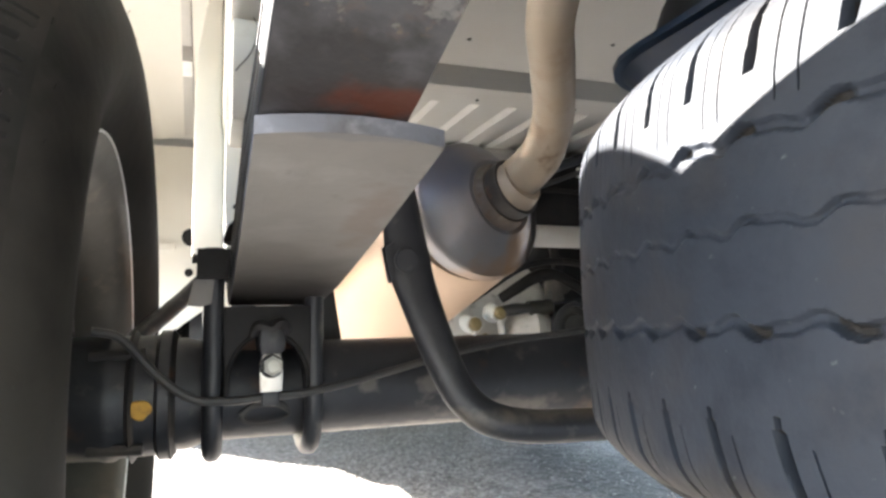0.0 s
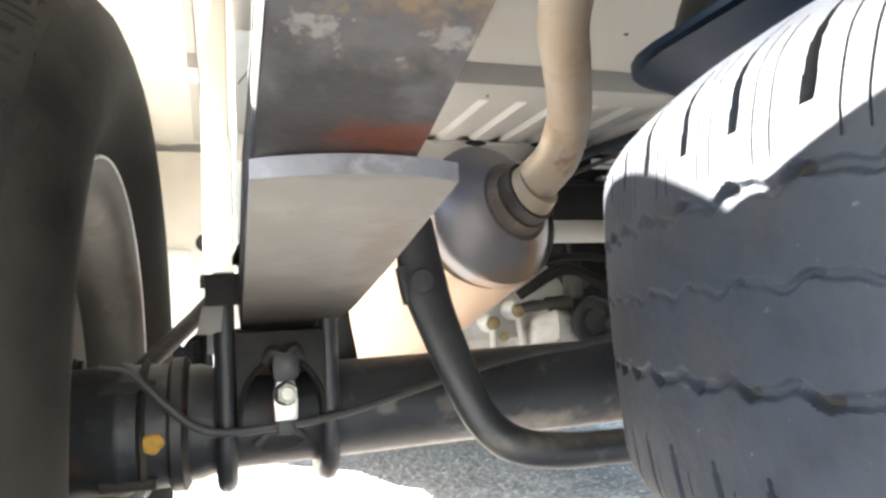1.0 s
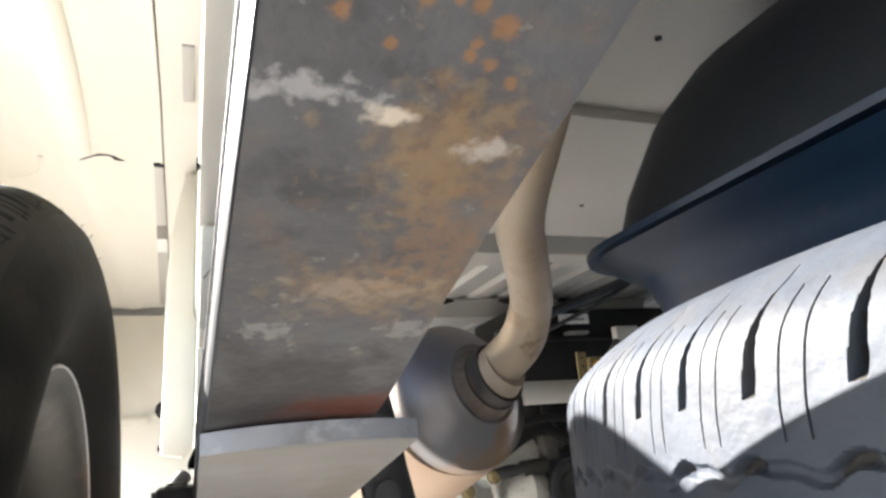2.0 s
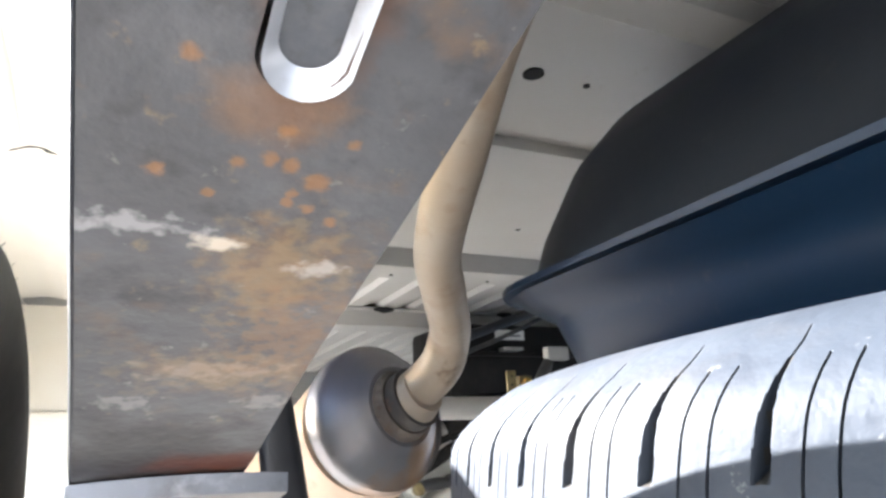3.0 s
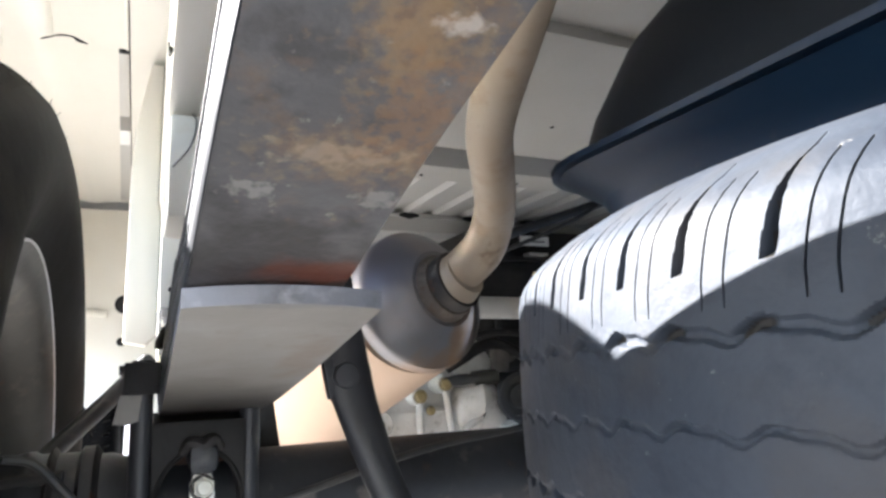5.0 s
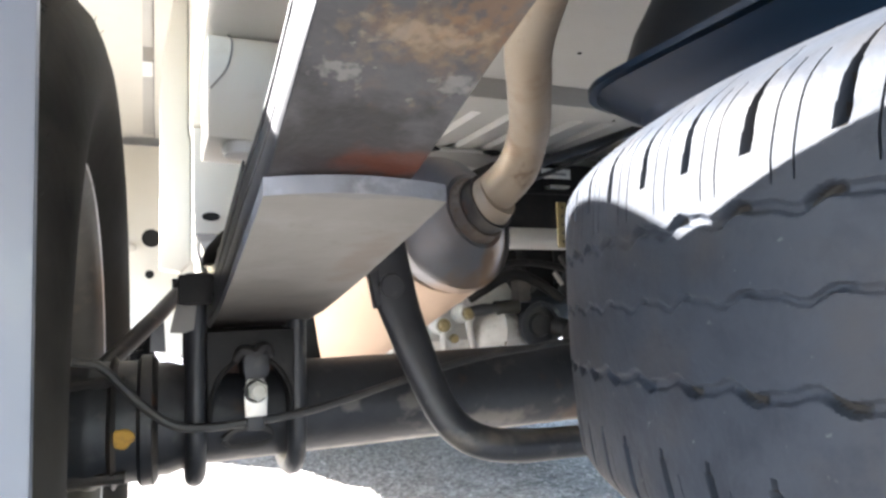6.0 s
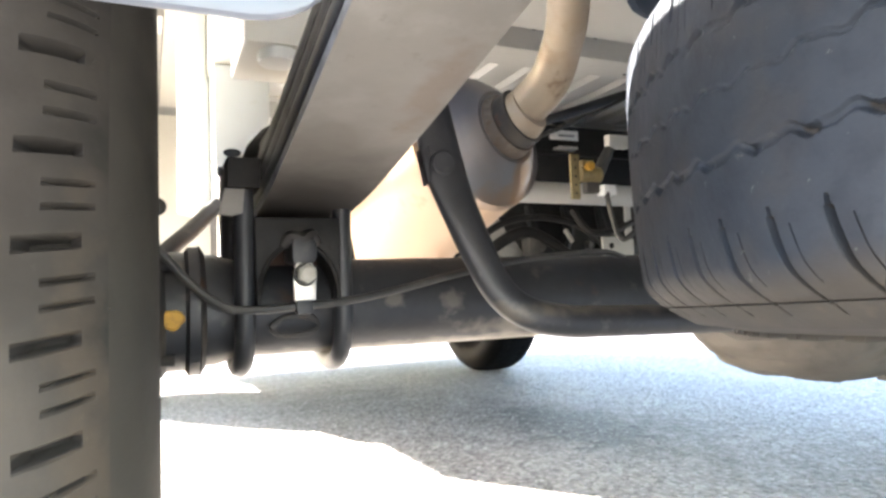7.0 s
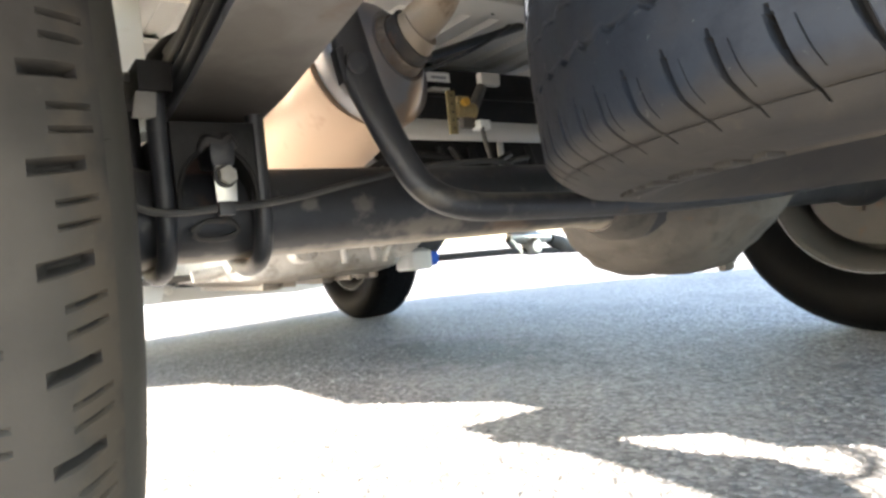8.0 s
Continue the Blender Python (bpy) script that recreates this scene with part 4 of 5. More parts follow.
for v in bm.verts:
    low = min(1.0, max(0.0, (AXLE_Z - v.co.z) / 0.1))
    v.co.x = 0.822 + (v.co.x - 0.822) * (1.42 - 0.1 * low)
    lump = noise.noise(v.co * 22.0) * 0.0065 + noise.noise(v.co * 60.0) * 0.0022
    v.co += (v.co - Vector((0.822, AXLE_Y + 0.04, AXLE_Z))).normalized() * lump
part("differential", bm, DIRTYIRON, axle, "dusty lumpy cast differential housing", 60)
part("drain_plug", hexbolt((0.892, AXLE_Y - 0.01, 0.214), (0.15, -0.1, -1), 0.014), DIRTYIRON, axle)
for x, r in ((0.655, 0.062), (0.99, 0.062)):
    part("banjo_shoulder", lathe([(-0.05, r * 0.78), (-0.02, r), (0.03, r * 1.05), (0.06, r * 0.85)], "x", 32, (x, AXLE_Y, AXLE_Z - 0.004)), DIRTYIRON, axle)
seat = [(0.0412, 0.335), (0.0445, 0.335)]
for k in range(13):
    q = math.pi - k * math.pi / 12
    seat.append((0.0755 + 0.031 * math.cos(q), 0.346 + 0.0405 * math.sin(q)))
seat += [(0.1065, 0.335), (0.1098, 0.335), (0.111, 0.395), (0.1105, 0.4095), (0.0405, 0.4095), (0.04, 0.395)]
part("spring_seat", prism(seat, AXLE_Y - 0.062, AXLE_Y + 0.062, "y", 0.0012), SHADEDGREASE, axle, "black arched spring seat, greasy and shade-darkened")
part("arch_rim", sweep([(0.0755 + 0.0325 * math.cos(math.pi - k * math.pi / 10), AXLE_Y - 0.0625, 0.3455 + 0.042 * math.sin(math.pi - k * math.pi / 10)) for k in range(11)], 0.0019, 8, 3), SHADEDGREASE, axle, "rounded rim of the arched seat")
part("seat_web", box((0.045, AXLE_Y - 0.022, 0.345), (0.108, AXLE_Y + 0.03, 0.4), 0.002), RUSTWEB, axle, "dark red-rusted web inside the seat")
part("seat_lug", sweep([(0.062, AXLE_Y - 0.063, 0.385), (0.068, AXLE_Y - 0.065, 0.392), (0.078, AXLE_Y - 0.066, 0.389), (0.085, AXLE_Y - 0.065, 0.394), (0.092, AXLE_Y - 0.063, 0.387)], [0.003, 0.0062, 0.0075, 0.006, 0.003], 10, 5), DARKIRON, axle, "rough welded lug")
ring = []
bm = bmesh.new()
for lift, size in ((0.0, 1.0), (0.0012, 0.85)):
    row = []
    for k in range(18):
        q = 2 * math.pi * k / 18
        w = size * 0.0085 * (1 + 0.07 * math.sin(3 * q + 0.5) + 0.05 * math.sin(5 * q + 2))
        x, up = -0.0215 + w * math.cos(q), 0.329 + w * 0.95 * math.sin(q)
        row.append(bm.verts.new((x, AXLE_Y - math.sqrt(0.0516 ** 2 - (up - AXLE_Z) ** 2) - lift, up)))
    ring.append(row)
for k in range(18):
    bm.faces.new((ring[0][k], ring[0][(k + 1) % 18], ring[1][(k + 1) % 18], ring[1][k]))
bm.faces.new(ring[1])
part("ochre_mark", bm, OCHRE, axle, "ochre paint dab")
bm = sweep([(0.055, AXLE_Y - 0.043, 0.318), (0.065, AXLE_Y - 0.044, 0.326), (0.085, AXLE_Y - 0.044, 0.327), (0.095, AXLE_Y - 0.043, 0.318), (0.085, AXLE_Y - 0.0425, 0.312), (0.062, AXLE_Y - 0.0425, 0.312), (0.055, AXLE_Y - 0.043, 0.318)], [0.0024, 0.0014, 0.0022, 0.001, 0.0019, 0.0012, 0.0024], 8, 4, 1.6)
part("weld_patch", bm, DARKIRON, axle, "rough weld bead")
for wx in (-0.03, 0.0):
    part("weld_ring", lathe([(wx - 0.004, 0.05), (wx, 0.056), (wx + 0.004, 0.05)], "x", 40, C), DARKIRON, axle)

# backing plate flange studs at the hub end
for k in range(4):
    a = 0.8 + k * math.pi / 2
    part("flange_stud", sweep([(-0.06, AXLE_Y + 0.052 * math.cos(a), AXLE_Z + 0.052 * math.sin(a)), (-0.02, AXLE_Y + 0.054 * math.cos(a), AXLE_Z + 0.054 * math.sin(a))], 0.005, 8, 1), DARKIRON, axle)


# ---- leaf spring ----
def pack_z(y):
    """Height of the main leaf's lower face along the car."""
    ys = [-0.32, -0.1, 0.0, 0.066, 0.114, 0.18, 0.26, 0.4, 0.52, 0.63, 0.74, 0.9, 1.1]
    zz = [0.66, 0.607, 0.578, 0.5555, 0.5375, 0.5155, 0.4835, 0.4545, 0.432, 0.4185, 0.428, 0.462, 0.53]
    return float(np.interp(y, ys, zz) * 0.6 + 0.2 * np.interp(y - 0.015, ys, zz) + 0.2 * np.interp(y + 0.015, ys, zz))


def leaf_bm(x0, x1, y0, y1, drop, thick, n=70, slot=None, arc=0.0):
    """A flat leaf bent along pack_z; slot: (x, y, half width, half length) hole; arc: rounded tip at y0."""
    bm = bmesh.new()
    loop = []
    ys = [y0 + (y1 - y0) * i / n for i in range(n + 1)]
    tip = [(x0 + (x1 - x0) * (k + 1) / 15, y0 - arc * math.sin(math.pi * (k + 1) / 15) ** 0.8) for k in range(14)] if arc else []
    loop = [(x0, y) for y in ys[::-1]] + tip + [(x1, y) for y in ys]
    vs = [bm.verts.new((a, b, 0)) for a, b in loop]
    es = [bm.edges.new((vs[i], vs[(i + 1) % len(vs)])) for i in range(len(vs))]
    if slot:
        sx, sy, hw, hl = slot
        ring = []
        for k in range(24):
            a = 2 * math.pi * k / 24
            ring.append(bm.verts.new((sx + hw * math.cos(a), sy + hw * math.sin(a) + (hl - hw) * (1 if math.sin(a) > 0 else -1), 0)))
        es += [bm.edges.new((ring[i], ring[(i + 1) % 24])) for i in range(24)]
    bmesh.ops.triangle_fill(bm, edges=es, use_beauty=True)
    bmesh.ops.recalc_face_normals(bm, faces=bm.faces)
    r = bmesh.ops.extrude_face_region(bm, geom=bm.faces[:])
    up = [v for v in r["geom"] if isinstance(v, bmesh.types.BMVert)]
    for v in up:
        v.co.z = thick
    for v in bm.verts:
        v.co.z += pack_z(v.co.y) - drop
    return bm


LX0, LX1 = 0.049, 0.114


def leaf_x(x, y):
    """The two long leaves lie slightly askew to the car and narrow towards the axle."""
    k = min(max((0.26 - y) / 0.17, -0.4), 1.7)
    lo, hi = 0.0475 + 0.0042 * k, 0.107 + 0.0095 * k
    return lo + (x - LX0) / (LX1 - LX0) * (hi - lo)


def askew(bm):
    for v in bm.verts:
        v.co.x = leaf_x(v.co.x, v.co.y)
    return bm


spring = thing("leaf_spring", "rusty grey leaf spring pack clamped over the axle", "leaf spring")
part("main_leaf", askew(leaf_bm(LX0, LX1, -0.32, 1.1, 0.0, 0.0122, 90, (0.0811, 0.055, 0.0077, 0.0305))), RUSTLEAF, spring, "rust-blotched dark main leaf with an oblong slot")
part("second_leaf", askew(leaf_bm(LX0 + 0.001, LX1 - 0.0005, -0.3, 1.07, -0.0135, 0.012)), LEAFEDGE, spring, "dark second leaf")
part("third_leaf", leaf_bm(LX0, LX1 - 0.002, 0.33, 1.0, -0.0265, 0.0115), LEAFEDGE, spring, "dark short third leaf")
part("fourth_leaf", leaf_bm(LX0 + 0.001, LX1 - 0.003, 0.42, 0.9, -0.039, 0.012), LEAFEDGE, spring, "dark short top leaf")
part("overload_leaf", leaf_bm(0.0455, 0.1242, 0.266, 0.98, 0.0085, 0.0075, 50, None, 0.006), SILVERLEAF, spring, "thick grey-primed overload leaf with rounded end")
for over in [o for o in spring.children if o.name.startswith("overload_leaf")]:
    over.data.materials.append(EDGEGREY)
    for f in over.data.polygons:
        f.material_index = 1 if abs(f.normal.z) < 0.5 else 0
bm = bmesh.new()
ring = []
for k in range(24):
    a = 2 * math.pi * k / 24
    for w, dz in ((0.0078, 0.0), (0.0052, 0.004)):
        s = 0.055 + w * math.sin(a) + 0.0227 * (1 if math.sin(a) > 0 else -1)
        ring.append(bm.verts.new((0.0852 + w * math.cos(a), s, pack_z(s) - 0.0012 + dz)))
for k in range(24):
    bm.faces.new((ring[2 * k], ring[(2 * k + 2) % 48], ring[(2 * k + 3) % 48], ring[2 * k + 1]))
part("slot_bevel", bm, BAREEDGE, spring, "bright bevel inside the slot")
# added plate whose dark grey stands in for the slot's shaded recess
bm = bmesh.new()
rows = []
for lift in (0.0032, 0.012):
    rows.append([])
    for k in range(24):
        q = 2 * math.pi * k / 24
        y = 0.055 + 0.0056 * math.sin(q) + 0.0227 * (1 if math.sin(q) > 0 else -1)
        rows[-1].append(bm.verts.new((0.0852 + 0.0056 * math.cos(q), y, pack_z(y) + lift)))
for k in range(24):
    bm.faces.new((rows[0][k], rows[0][(k + 1) % 24], rows[1][(k + 1) % 24], rows[1][k]))
bm.faces.new(rows[0])
bm.faces.new(rows[1])
part("slot_fill", bm, SLOTGREY, spring, "added dark grey plate for the shaded slot recess")
for x, mid, half, y0, y1 in ((LX0 - 0.0004, 0.0063, 0.0062, -0.31, 1.0), (LX0 + 0.0002, 0.0193, 0.0062, -0.29, 1.0), (LX0, 0.0323, 0.0053, 0.34, 0.98)):
    part("rounded_edge", sweep([(leaf_x(x, y0 + (y1 - y0) * k / 160), y0 + (y1 - y0) * k / 160, pack_z(y0 + (y1 - y0) * k / 160) + mid) for k in range(161)], half, 14, 1, 0.2, (1, 0, 0)), LEAFEDGE, spring, "dark rounded edge of a leaf")
# thin bright lines paint the ground light caught by the leaf edges
for up in (0.013, 0.0258):
    part("lit_edge", sweep([(leaf_x(LX0 - 0.0008, -0.28 + 0.83 * k / 24), -0.28 + 0.83 * k / 24, pack_z(-0.28 + 0.83 * k / 24) + up) for k in range(25)], 0.0009, 6, 2), LITEDGE, spring, "thin line of painted light along a leaf edge")
part("centre_bolt", hexbolt((0.08, 0.62, 0.4822), (0, 0, 1), 0.009), DARKIRON, spring)
part("clamp_plate", box((0.051, 0.55, 0.4705), (0.136, 0.72, 0.482), 0.003), BLACKPAINT, spring, "black clamp plate")
for ux in (0.0325, 0.114):
    top = 0.497 if ux > 0.1 else 0.458
    pts = [(ux, 0.578, top), (ux, 0.578, 0.36), (ux, 0.58, 0.318), (ux, 0.596, 0.292), (ux, 0.632, 0.2835), (ux, 0.668, 0.292), (ux, 0.684, 0.318), (ux, 0.686, 0.36), (ux, 0.686, top)]
    part("u_bolt", sweep(pts, 0.0082, 16, 6, side=(1, 0, 0)), BLACKPAINT, spring, "black U-bolt round the axle")
    for uy in (0.578, 0.686) if ux > 0.1 else ():
        part("nut", hexbolt((ux, uy, 0.482), (0, 0, 1), 0.011), DARKIRON, spring)
part("side_bracket", prism([(0.0188, 0.432), (0.0535, 0.432), (0.0535, 0.4565), (0.0192, 0.4565)], 0.563, 0.64, "y", 0.0015), SHADEDGREASE, spring, "black sheet bracket beside the spring")
part("side_bracket_leg", prism([(0.017, 0.4318), (0.0325, 0.4318), (0.0305, 0.412), (0.0225, 0.4095), (0.0125, 0.4105)], 0.566, 0.57, "y", 0.0008), BRACKET, spring, "dusty pale bracket leg")
part("side_plate", prism([(0.126, 0.432), (0.15, 0.432), (0.161, 0.362), (0.126, 0.362)], 0.69, 0.696, "y", 0.001), BLACKPAINT, spring, "black plate behind the U-bolt")
part("bracket_stud", sweep([(0.0145, 0.595, 0.4505), (0.022, 0.595, 0.4505)], 0.004, 10, 1), DARKIRON, spring)
part("striker_rubber", lathe([(0.0, 0.05), (0.006, 0.05), (0.016, 0.046), (0.03, 0.034), (0.04, 0.018), (0.043, 0.0001)], "z", 36, (0.09, 0.64, 0.4685)), SIDEWALL, spring, "black domed rubber striker")
part("rear_eye", lathe([(LX0 - 0.002, 0.024), (LX0, 0.026), (LX1, 0.026), (LX1 + 0.002, 0.024)], "x", 28, (0, -0.33, 0.68)), LEAFEDGE, spring)


# ---- brake pipe with clip ----
brake = thing("brake_pipe", "thin dusty black brake pipe clipped along the axle", "brake pipe")
part("pipe", sweep([(-0.055, 0.565, 0.392), (-0.035, 0.568, 0.386), (-0.01, 0.57, 0.358), (0.015, 0.568, 0.338), (0.04, 0.566, 0.334), (0.075, 0.563, 0.336), (0.11, 0.566, 0.338), (0.16, 0.575, 0.346), (0.24, 0.588, 0.362), (0.3, 0.594, 0.372), (0.36, 0.6, 0.377), (0.42, 0.612, 0.38), (0.5, 0.615, 0.37), (0.7, 0.55, 0.41), (1.0, 0.59, 0.38), (1.35, 0.6, 0.36)], 0.0034, 10, 6), HOSE, brake)
part("clip_strap", box((0.069, 0.559, 0.36), (0.085, 0.564, 0.388), 0.0015), BLACKPAINT, brake, "black clip strap")
part("clip_plate", prism([(0.0685, 0.3405), (0.0855, 0.3405), (0.0865, 0.3635), (0.083, 0.3705), (0.071, 0.3705), (0.0675, 0.3635)], 0.556, 0.5595, "y", 0.0008), ZINC, brake, "zinc clip plate")
part("clip_washer", lathe([(-0.0012, 0.0001), (-0.0012, 0.0094), (0.0006, 0.0096)], "y", 24, (0.077, 0.556, 0.361)), DARKIRON, brake, "dark washer")
part("clip_bolt", hexbolt((0.077, 0.5552, 0.361), (0.12, -1, 0.1), 0.0079, False), ZINC, brake, "zinc hexagon bolt")
part("clip_band", box((0.07, 0.557, 0.329), (0.084, 0.57, 0.341), 0.003), BLACKPAINT, brake)
part("clip_tail", box((0.067, 0.558, 0.371), (0.089, 0.6, 0.391), 0.006), BLACKPAINT, brake)


# ---- anti-roll bar ----
bar = thing("anti_roll_bar", "dusty black anti-roll bar bent behind the axle", "anti-roll bar")
part("bar", sweep([(0.161, 0.506, 0.548), (0.1655, 0.502, 0.515), (0.1705, 0.496, 0.475), (0.1735, 0.49, 0.442), (0.181, 0.483, 0.41), (0.196, 0.47, 0.362), (0.208, 0.463, 0.338), (0.226, 0.457, 0.324), (0.255, 0.455, 0.317), (0.3, 0.455, 0.3145), (0.45, 0.455, 0.311), (0.62, 0.455, 0.312), (0.75, 0.455, 0.317), (1.06, 0.455, 0.337), (1.35, 0.457, 0.36)], [0.012, 0.0145, 0.016, 0.018, 0.0158, 0.0135, 0.013, 0.0128, 0.0128, 0.0125, 0.0125, 0.0125, 0.0125, 0.0125, 0.0125], 20, 6, [0.5, 0.5, 0.45, 0.42, 0.5, 0.75, 0.85, 0.95, 1, 1, 1, 1, 1, 1, 1], (0, 1, 0)), BLACKPAINT, bar)
part("link_bolt", lathe([(0.0, 0.0098), (-0.003, 0.0098), (-0.004, 0.0085), (-0.0042, 0.0001)], "y", 24, (0.170, 0.4835, 0.442)), BLACKPAINT, bar)
part("edge_tab", prism([(0.153, 0.452), (0.16, 0.456), (0.163, 0.43), (0.158, 0.425)], 0.484, 0.495, "y", 0.001), BLACKPAINT, bar)


# ---- exhaust ----
ex = thing("exhaust", "heat-tinted muffler with a tan oxidised tail pipe", "exhaust")
tilt = Matrix.Translation((0.319, 0.722, 0.514)) @ Matrix.Rotation(radians(2), 4, "Z") @ Matrix.Rotation(radians(-16), 4, "X")
bm = lathe([(0.0, 0.081), (0.01, 0.082), (0.03, 0.083), (0.2, 0.085), (0.5, 0.085), (0.52, 0.08), (0.55, 0.05)], "y", 56)
bmesh.ops.transform(bm, matrix=tilt, verts=bm.verts)
part("muffler_body", bm, MUFFLERBODY, ex, "tan heat-tinted muffler body")
cone = sweep([(0.324, 0.722, 0.519), (0.326, 0.71, 0.522), (0.333, 0.69, 0.527), (0.338, 0.6765, 0.5305)], [0.086, 0.084, 0.0635, 0.0455], 48, 6)
part("muffler_cone", cone, MUFFLER, ex, "blue-grey steel muffler end cone")
part("pipe_collar", sweep([(0.3415, 0.6675, 0.533), (0.3475, 0.654, 0.5385)], 0.0338, 36, 1), DARKIRON, ex, "dark welded collar")
part("tail_pipe", sweep([(0.346, 0.660, 0.5415), (0.3615, 0.622, 0.567), (0.3575, 0.587, 0.594), (0.338, 0.547, 0.605), (0.3136, 0.5056, 0.6223), (0.2856, 0.4549, 0.6438), (0.2635, 0.371, 0.6807), (0.2458, 0.2716, 0.7346), (0.238, 0.15, 0.772), (0.236, -0.3, 0.78)], [0.0245, 0.0235, 0.0215, 0.0205, 0.0205, 0.0205, 0.0205, 0.0205, 0.0205, 0.0205], 28, 6), PIPE, ex)
part("neck_ring", sweep([(0.3375, 0.678, 0.53), (0.3405, 0.6705, 0.532), (0.3422, 0.666, 0.5335)], [0.0415, 0.0378, 0.036], 36, 3), NECK, ex, "tan rusted neck ring")
part("weld_bead", sweep([(0.346, 0.657, 0.5375), (0.3515, 0.6445, 0.5445)], [0.0305, 0.0262], 30, 1), PIPE, ex)



# ---- things farther ahead under the car ----
gear = thing("gearbox", "dusty cast-aluminium gearbox and engine sump", "gearbox")
bm = loft([(0.235, rounded(0.42, 1.5, 0.76, 2.1, 0.06)), (0.25, rounded(0.38, 1.45, 0.8, 2.15, 0.07)), (0.33, rounded(0.36, 1.42, 0.83, 2.2, 0.07)), (0.47, rounded(0.4, 1.5, 0.88, 2.2, 0.07)), (0.56, rounded(0.45, 1.55, 0.8, 2.2, 0.07))])
part("casing", bm, CAST, gear)
for x0, z0, x1, z1 in ((0.6, 0.367, 0.604, 0.268), (0.664, 0.392, 0.684, 0.268)):
    part("rib", sweep([(x0, 1.405, z0 - 0.01), (x1, 1.41, z1)], 0.0085, 10, 1), CAST, gear)
    part("lug", sweep([(x0, 1.4, z0), (x0, 1.45, z0)], [0.02, 0.024], 16, 1), CAST, gear)
    part("bolt", hexbolt((x0, 1.4, z0), (-0.25, -1, 0.1), 0.013), BRASS, gear, "yellow-zinc bolt")
part("rib", sweep([(0.717, 1.405, 0.36), (0.722, 1.41, 0.29)], 0.005, 8, 1), CAST, gear)
part("round_cover", lathe([(-0.03, 0.0001), (-0.03, 0.03), (-0.024, 0.034), (0.06, 0.036)], "y", 32, (0.5, 1.42, 0.311)), CAST, gear)
part("cover_bolt", hexbolt((0.5, 1.39, 0.311), (0, -1, 0), 0.01), BRASS, gear)
part("curved_stay", sweep([(0.706, 1.4, 0.262), (0.716, 1.4, 0.29), (0.747, 1.4, 0.309), (0.792, 1.4, 0.318)], 0.009, 8, 5), CAST, gear)
part("side_casting", sweep([(0.7, 1.44, 0.3), (0.75, 1.43, 0.35), (0.8, 1.44, 0.3)], [0.03, 0.06, 0.05], 14, 4), CAST, gear, "pale lumpy side casting")
part("solenoid", sweep([(0.735, 1.4, 0.4), (0.795, 1.4, 0.404)], 0.0185, 16, 1), RIMSTEEL, gear, "small grey cylinder")
part("sensor", sweep([(0.66, 1.4, 0.395), (0.7, 1.39, 0.4), (0.74, 1.39, 0.402)], [0.012, 0.014, 0.01], 12, 3), HOSE, gear, "black sensor")
part("block", box((0.795, 1.39, 0.415), (0.83, 1.43, 0.468), 0.006), DIRTYIRON, gear)
part("output_flange", lathe([(-0.03, 0.0001), (-0.03, 0.026), (-0.022, 0.03), (-0.02, 0.046), (0.02, 0.054), (0.06, 0.054)], "y", 36, (0.843, 1.4, 0.358)), HOSE, gear, "black rubber output seal")
part("seal_ring", lathe([(-0.036, 0.047), (-0.034, 0.057), (-0.022, 0.059), (-0.02, 0.047)], "y", 36, (0.843, 1.4, 0.358), None, True), BLACKPAINT, gear)
part("cover_arm", sweep([(0.67, 1.41, 0.425), (0.71, 1.4, 0.45), (0.755, 1.4, 0.474), (0.8, 1.4, 0.482), (0.86, 1.39, 0.455), (0.91, 1.38, 0.418)], [0.012, 0.014, 0.015, 0.015, 0.013, 0.012], 12, 5), SHADEDGREASE, gear, "dusty curved arm")
part("stay", sweep([(0.88, 1.36, 0.485), (0.9, 1.36, 0.455)], 0.006, 8, 1), BRACKET, gear)
part("bolt", hexbolt((0.625, 1.4, 0.335), (-0.25, -1, 0.1), 0.009), BRASS, gear, "yellow-zinc bolt")
for pts in (((0.55, 1.3, 0.42), (0.7, 1.3, 0.5), (0.85, 1.28, 0.49), (0.97, 1.3, 0.42), (1.05, 1.4, 0.4)), ((0.84, 1.27, 0.52), (0.87, 1.25, 0.47), (0.93, 1.24, 0.47), (1.02, 1.26, 0.5))):
    part("hose", sweep(pts, 0.008, 8, 6), SHADEDGREASE, gear)
# ribs and bosses under the sump
for k in range(5):
    part("sump_rib", box((0.43 + 0.075 * k, 1.5, 0.222), (0.438 + 0.075 * k, 2.05, 0.245), 0.003), CAST, gear)
for x, y, r in ((0.47, 1.56, 0.03), (0.62, 1.6, 0.036), (0.73, 1.56, 0.025)):
    part("sump_boss", lathe([(-0.012, 0.0001), (-0.012, r * 0.8), (-0.006, r), (0.03, r * 1.1)], "z", 20, (x, y, 0.231)), CAST, gear)
part("side_foot", sweep([(0.36, 1.52, 0.29), (0.44, 1.54, 0.285), (0.5, 1.56, 0.25)], [0.018, 0.026, 0.03], 10, 4), CAST, gear)
part("engine_block", loft([(0.405, rounded(0.9, 1.5, 1.3, 2.1, 0.04)), (0.425, rounded(0.82, 1.48, 1.4, 2.15, 0.05)), (0.5, rounded(0.8, 1.48, 1.42, 2.15, 0.05)), (0.62, rounded(0.84, 1.52, 1.4, 2.1, 0.05))]), SHADEDGREASE, gear, "black shade-darkened engine block")
for k in range(5):
    part("block_rib", sweep([(0.84 + 0.11 * k, 1.475, 0.43), (0.86 + 0.11 * k, 1.475, 0.49), (0.85 + 0.11 * k, 1.48, 0.56)], [0.012, 0.016, 0.01], 8, 3), SHADEDGREASE, gear)
